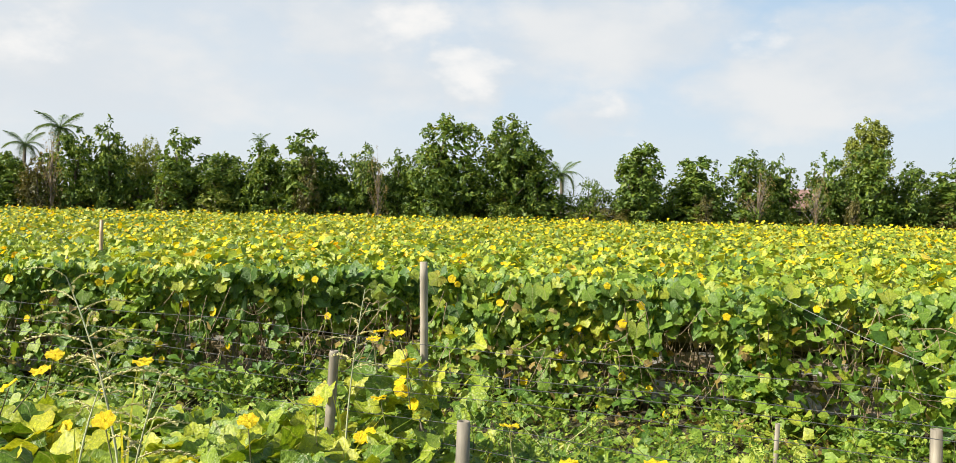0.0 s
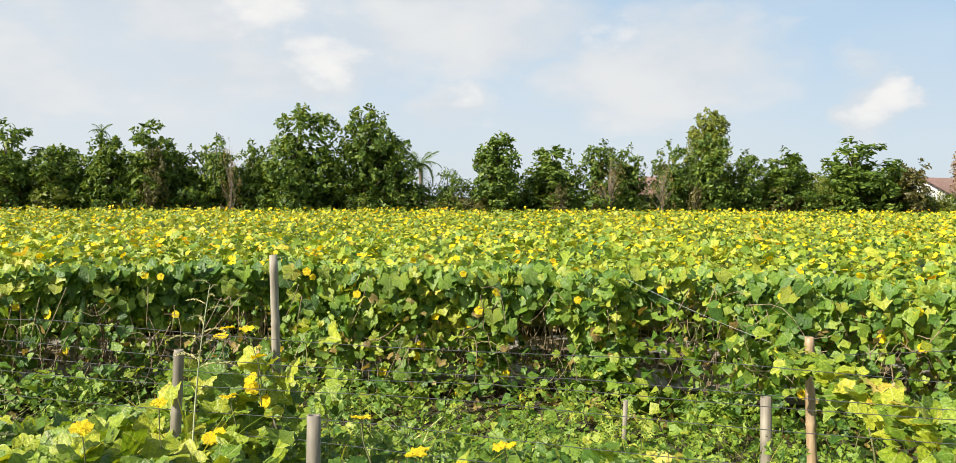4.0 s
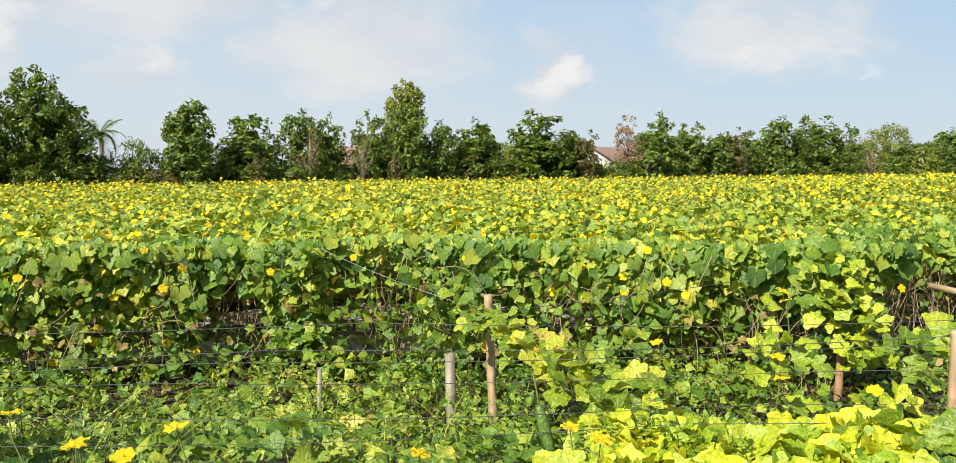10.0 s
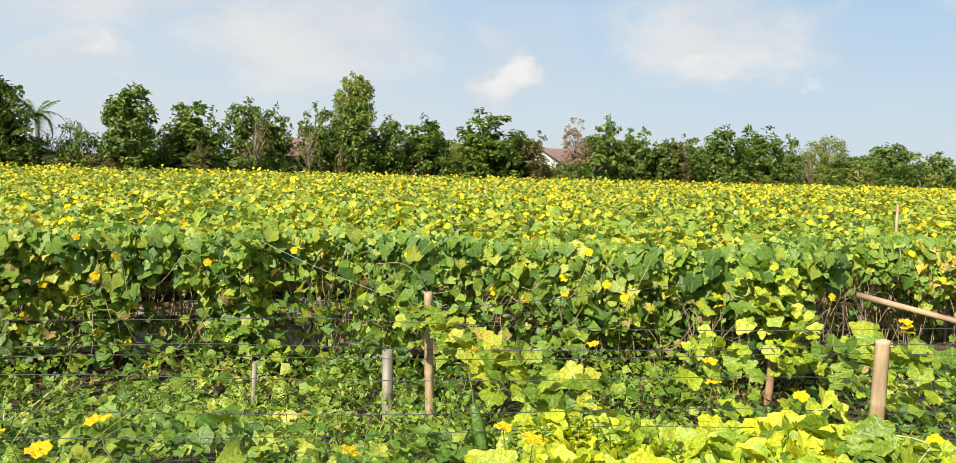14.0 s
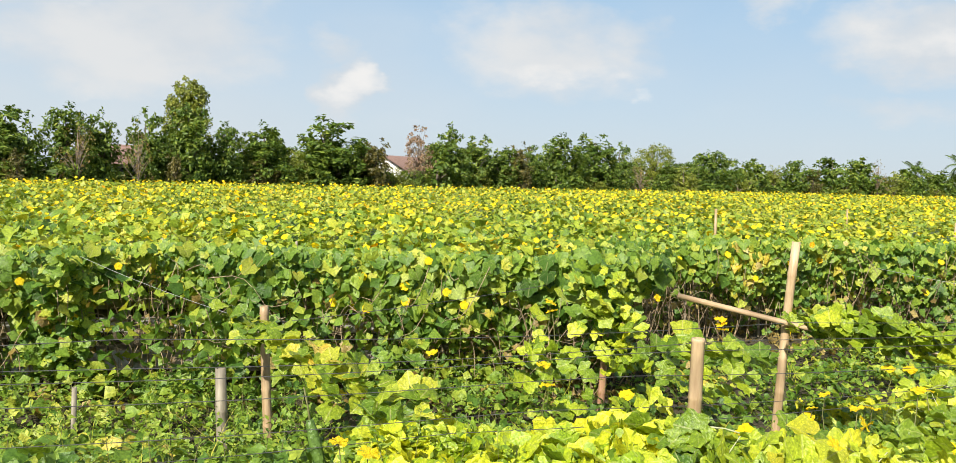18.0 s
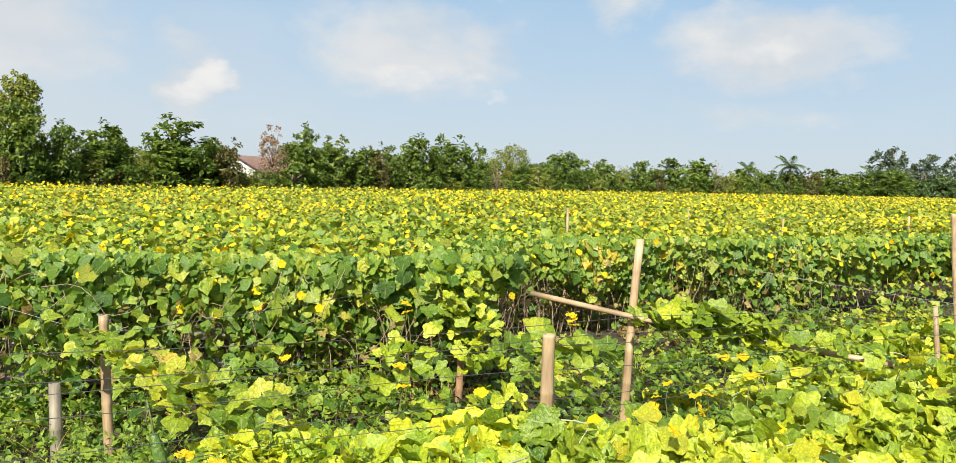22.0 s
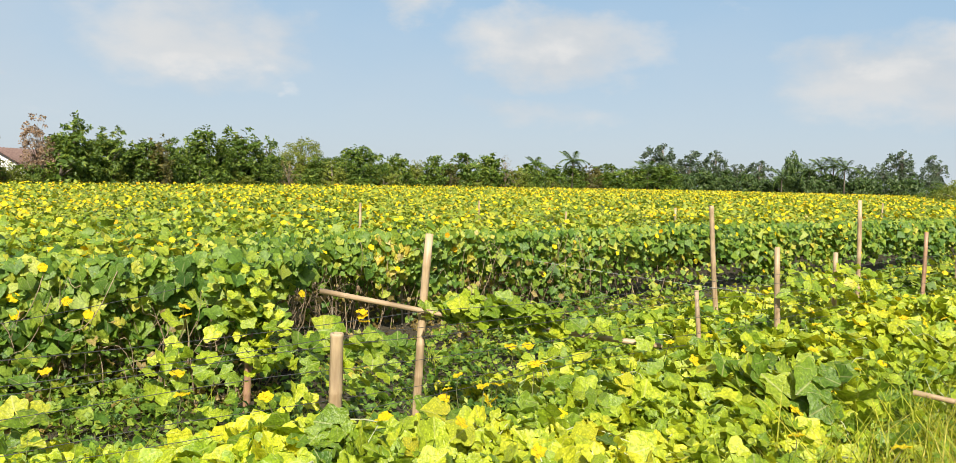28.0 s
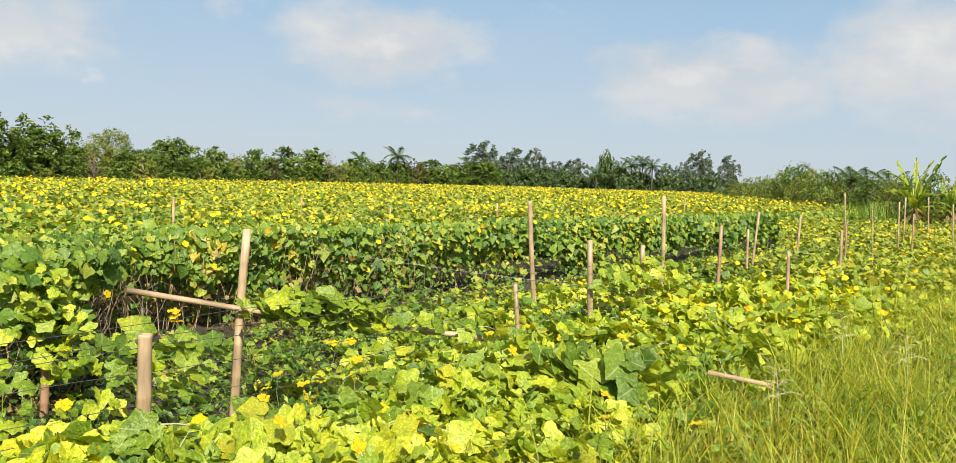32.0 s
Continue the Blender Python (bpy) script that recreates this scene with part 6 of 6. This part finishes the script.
def far_row():
    """The tree belt beyond the east end of the field, haze painted into the tall crowns' colour: bearing, height,
    width; then the bushy growth at its foot.
    """
    rng = np.random.default_rng(81)
    tall = [(79.9, 11.2, 8.3), (81.7, 9.9, 7.5), (83.3, 10.0, 5.8), (84.7, 7.2, 5.6), (86.0, 7.9, 6.0), (88.0, 9.8, 4.6), (91.9, 7.4, 4.6), (93.0, 7.7, 4.2), (94.2, 10.4, 6.4), (95.9, 9.3, 5.0)]
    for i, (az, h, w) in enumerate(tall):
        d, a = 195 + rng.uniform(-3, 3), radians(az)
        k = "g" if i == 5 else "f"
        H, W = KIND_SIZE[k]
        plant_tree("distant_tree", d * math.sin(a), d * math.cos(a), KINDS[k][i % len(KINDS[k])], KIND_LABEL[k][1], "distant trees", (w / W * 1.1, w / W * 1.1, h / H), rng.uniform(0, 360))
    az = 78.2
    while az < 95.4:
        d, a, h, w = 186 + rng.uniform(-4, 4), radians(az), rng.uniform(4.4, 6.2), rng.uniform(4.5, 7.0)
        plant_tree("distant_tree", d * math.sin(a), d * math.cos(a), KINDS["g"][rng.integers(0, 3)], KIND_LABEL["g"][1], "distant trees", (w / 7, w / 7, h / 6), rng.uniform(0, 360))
        az += rng.uniform(0.7, 1.3)


far_row()


def understory():
    """Shrubs and low branches that close the foot of the orchard."""
    rng = np.random.default_rng(91)
    x = -31.0
    while x < 160:
        step = 1.7 + max(0, x) * 0.02
        kind = rng.choice(["s", "u", "o"], p=[0.3, 0.55, 0.15])
        H, W = KIND_SIZE[kind]
        h, w = rng.uniform(2.0, 3.3), rng.uniform(2.4, 3.4) * (1 + max(0, x) * 0.004)
        if 38.6 < x < 42.0 or 18.9 < x < 20.6:
            h = rng.uniform(2.3, 2.6) if x > 30 else rng.uniform(1.8, 2.1)
        name, label = ("orchard_shrub", "leafy shrub under the orchard trees")
        plant_tree(name, x, orchard_y(x) + rng.uniform(-1.2, 1.5), KINDS[kind][rng.integers(0, len(KINDS[kind]))], label, "shrubs under the orchard", (w / W, w / W, h / H), rng.uniform(0, 360))
        x += step * rng.uniform(0.8, 1.2)


understory()

# ---- palms, bananas, houses ----


def frond_arrays(rng, length, droop, width, n=11, leaflets=True):
    t = np.linspace(0, 1, n)
    x = length * t * (1 - 0.18 * t)
    z = length * (0.55 * t - droop * t * t)
    rib = np.column_stack([x, np.zeros(n), z])
    items = [tube_arrays(rib, 0.03 * (1 - 0.85 * t) * length / 2.5, 4, False)]
    if leaflets:
        for i in range(1, n):
            for k in range(5):
                tt = (i - 1 + k / 5) / (n - 1)
                c = np.array([np.interp(tt, t, x), 0, np.interp(tt, t, z)])
                l = width * math.sin(math.pi * (0.12 + 0.85 * tt)) ** 0.7
                for sgn in (-1, 1):
                    tip = c + np.array([l * 0.55, sgn * l, -l * rng.uniform(0.15, 0.6)])
                    b = np.array([0.028, 0, 0]) * length / 2.5
                    items.append((np.array([c - b, c + b, tip]), [(0, 1, 2)]))
    else:
        v, f = [], []
        for i in range(n):
            w = width * math.sin(math.pi * (0.06 + 0.9 * t[i])) ** 0.6
            for sgn in (-1, -0.5, 0, 0.5, 1):
                v.append((x[i], sgn * w, z[i] + 0.25 * abs(sgn) * w + 0.03 * rng.normal()))
        for i in range(n - 1):
            for k in range(4):
                if rng.uniform() > 0.2:
                    f.append((i * 5 + k, i * 5 + k + 1, i * 5 + k + 6, i * 5 + k + 5))
        items.append((np.array(v), f))
    return join_arrays(items)


def palm(x, y, h, spread, seed, label, group="palms behind the orchard", mat=None, fronds=15):
    rng = np.random.default_rng(seed)
    t = thing("palm_tree", label, "palm", group, at=(x, y, 0))
    zt = h - spread * 0.35
    bend = rng.normal(0, 0.3)
    child("trunk", poly_mesh("palm_trunk", *tube_arrays([(0, 0, -0.1), (bend * 0.4, 0, zt * 0.5), (bend, 0, zt)], [0.16, 0.12, 0.10], 8), M_bark), t)
    meshes = [poly_mesh("palm_frond", *frond_arrays(rng, spread, d, spread * 0.22), mat or M_palm, False) for d in (0.35, 0.7, 1.05)]
    for k in range(fronds):
        child("frond", meshes[k % 3], t, m=Matrix.Translation((bend, 0, zt)) @ Matrix.Rotation(k * 2.4, 4, "Z") @ Matrix.Rotation(-0.35 + 0.4 * (k % 3), 4, "Y"))


def banana(x, y, h, seed):
    rng = np.random.default_rng(seed)
    t = thing("banana_plant", "bright green banana plant with torn broad leaves", "banana plant", "banana plants at the field corner", at=(x, y, float(ground_z(np.array([[x, y]]))[0])))
    zt = h * 0.4
    child("stem", poly_mesh("banana_stem", *tube_arrays([(0, 0, -0.1), (0.03, 0, zt * 0.6), (0, 0, zt)], [0.13, 0.10, 0.06], 8), M_stem), t)
    for k in range(19):
        me = poly_mesh("banana_leaf", *frond_arrays(rng, h * rng.uniform(0.42, 0.72), rng.uniform(0.1, 0.75), h * rng.uniform(0.028, 0.045), 15, False), M_banana if k < 14 else M_dry, False)
        child("leaf", me, t, m=Matrix.Translation((0, 0, zt)) @ Matrix.Rotation(k * 2.4, 4, "Z") @ Matrix.Rotation(rng.uniform(-0.95, 0.25) if k < 14 else rng.uniform(0.9, 1.4), 4, "Y"))


palm(-27.8, 57.6, 7.4, 2.2, 201, "tall coconut palm behind the orchard trees")
palm(-27.6, 53.4, 5.8, 1.7, 206, "small yellowing palm behind the orchard trees")
palm(-18.4, 74.7, 7.8, 1.25, 202, "thin areca palm rising over the orchard", fronds=11)
palm(6.8, 57.6, 5.0, 1.9, 203, "coconut palm fronds between the orchard trees")
palm(134.9, 38.5, 7.0, 3.4, 204, "coconut palm above the far hedge")
palm(128.4, 42.6, 5.9, 2.6, 205, "coconut palm above the far hedge")
palm(165.0, 32.0, 6.4, 4.0, 207, "coconut palm at the end of the far hedge")
for i, (az, d, h) in enumerate([(89.0, 182, 7.0), (89.7, 184, 7.8), (90.4, 183, 8.2), (91.05, 182, 7.6), (87.4, 180, 5.6), (100.4, 70, 3.5), (102.0, 64, 3.3), (103.2, 56, 3.5), (104.3, 52, 3.3), (105.3, 48, 3.1)]):
    palm(d * math.sin(radians(az)), d * math.cos(radians(az)), h, 3.6 if d > 100 else 1.6, 210 + i, "coconut palm in the far tree belt", "palms in the far tree belt")
for i, (az, d, h) in enumerate([(106.9, 33, 3.15), (108.8, 35, 2.5), (110.2, 32, 2.6), (102.2, 58, 3.0)]):
    banana(d * math.sin(radians(az)), d * math.cos(radians(az)), h, 230 + i)


def reeds():
    rng = np.random.default_rng(79)
    a, d = np.radians(rng.uniform(103.0, 105.8, 700)), rng.uniform(37, 43, 700)
    q = np.column_stack([d * np.sin(a), d * np.cos(a)])
    t = thing("reed_clump", "clump of grey-green reeds at the field's east corner", "reeds", kind="stuff")
    v, sz, l = grass_arrays(rng, np.column_stack([q, ground_z(q)]), rng.uniform(1.3, 2.2, 700), rng.uniform(0.015, 0.03, 700), 0.7)
    child("blades", raw_mesh("reed_blades", v, sz, l, M_light_weed), t)["kind"] = "stuff"


reeds()
for i, (az, d, h, w) in enumerate([(96.4, 112, 3.2, 6), (97.6, 96, 3.5, 6), (98.7, 86, 3.2, 5), (99.4, 80, 3.9, 5), (100.2, 74, 4.3, 5), (101.2, 68, 3.8, 4.6), (102.3, 62, 3.5, 4.4), (103.4, 56, 3.3, 4), (104.6, 50, 2.8, 3.6), (106.0, 46, 3.0, 3.4), (107.6, 40, 3.0, 3.4), (110, 38, 2.9, 3.4), (112.5, 36, 2.7, 3)]):
    k = "v"
    H, W = KIND_SIZE[k]
    plant_tree("field_corner_bush", d * math.sin(radians(az)), d * math.cos(radians(az)), KINDS[k][i % 2], "broad green bush at the field's east corner", "bushes at the field corner", (w / W, w / W, h / H), i * 50)


def box_arrays(x0, x1, y0, y1, z0, z1):
    v = np.array([(x, y, z) for z in (z0, z1) for x, y in ((x0, y0), (x1, y0), (x1, y1), (x0, y1))], float)
    return v, [(3, 2, 1, 0), (4, 5, 6, 7), (0, 1, 5, 4), (1, 2, 6, 5), (2, 3, 7, 6), (3, 0, 4, 7)]


def house(x, y, rz, w, d, h, ridge, wall_mat, label):
    t = thing("house", label, "house", "houses behind the orchard", at=(x, y, 0), rz=rz)
    v, f = box_arrays(-w / 2, w / 2, -d / 2, d / 2, 0, h)
    gable = np.array([(-w / 2, -d / 2, h), (-w / 2, d / 2, h), (-w / 2, 0, h + ridge - 0.05), (w / 2, -d / 2, h), (w / 2, d / 2, h), (w / 2, 0, h + ridge - 0.05)])
    v, f = join_arrays([(v, f), (gable, [(0, 2, 1), (3, 4, 5), (0, 3, 5, 2), (1, 2, 5, 4)])])
    child("wall", poly_mesh("house_wall", v, f, wall_mat, False), t)
    o = 0.45
    for sgn in (-1, 1):
        sl = ridge / (d / 2)
        ye, ze = sgn * (d / 2 + o), h - o * sl
        n = 16
        vv, ff = [], []
        for i in range(n * 2 + 1):
            xx = -w / 2 - o + (w + 2 * o) * i / (n * 2)
            up = 0.05 * (i % 2)
            vv += [(xx, ye, ze + 0.06 + up), (xx, 0, h + ridge + 0.06 + up), (xx, ye, ze), (xx, 0, h + ridge)]
        for i in range(n * 2):
            a = 4 * i
            ff += [(a, a + 4, a + 5, a + 1), (a + 2, a + 3, a + 7, a + 6), (a, a + 2, a + 6, a + 4)]
        child("roof", poly_mesh("house_roof", np.array(vv), ff, M_tile, False), t, "weathered red-brown roof slope")
    for xx in (-w / 4, w / 4):
        wv, wf = box_arrays(xx - 0.5, xx + 0.5, -d / 2 - 0.04, -d / 2 + 0.04, 1.0, 2.1)
        child("window", poly_mesh("house_window", wv, wf, M_dark, False), t)
    dv, df = box_arrays(-w / 2 - 0.04, -w / 2 + 0.04, -0.5, 0.5, 0.0, 2.0)
    child("door", poly_mesh("house_door", dv, df, M_dark, False), t)


house(55.2, 67.0, 16, 6.4, 5.0, 2.7, 1.3, M_wall, "whitewashed house with a red-brown tiled roof")
house(25.5, 62.5, 4, 6.0, 5.0, 2.5, 1.2, M_grey_wall, "grey plastered house half hidden by trees")
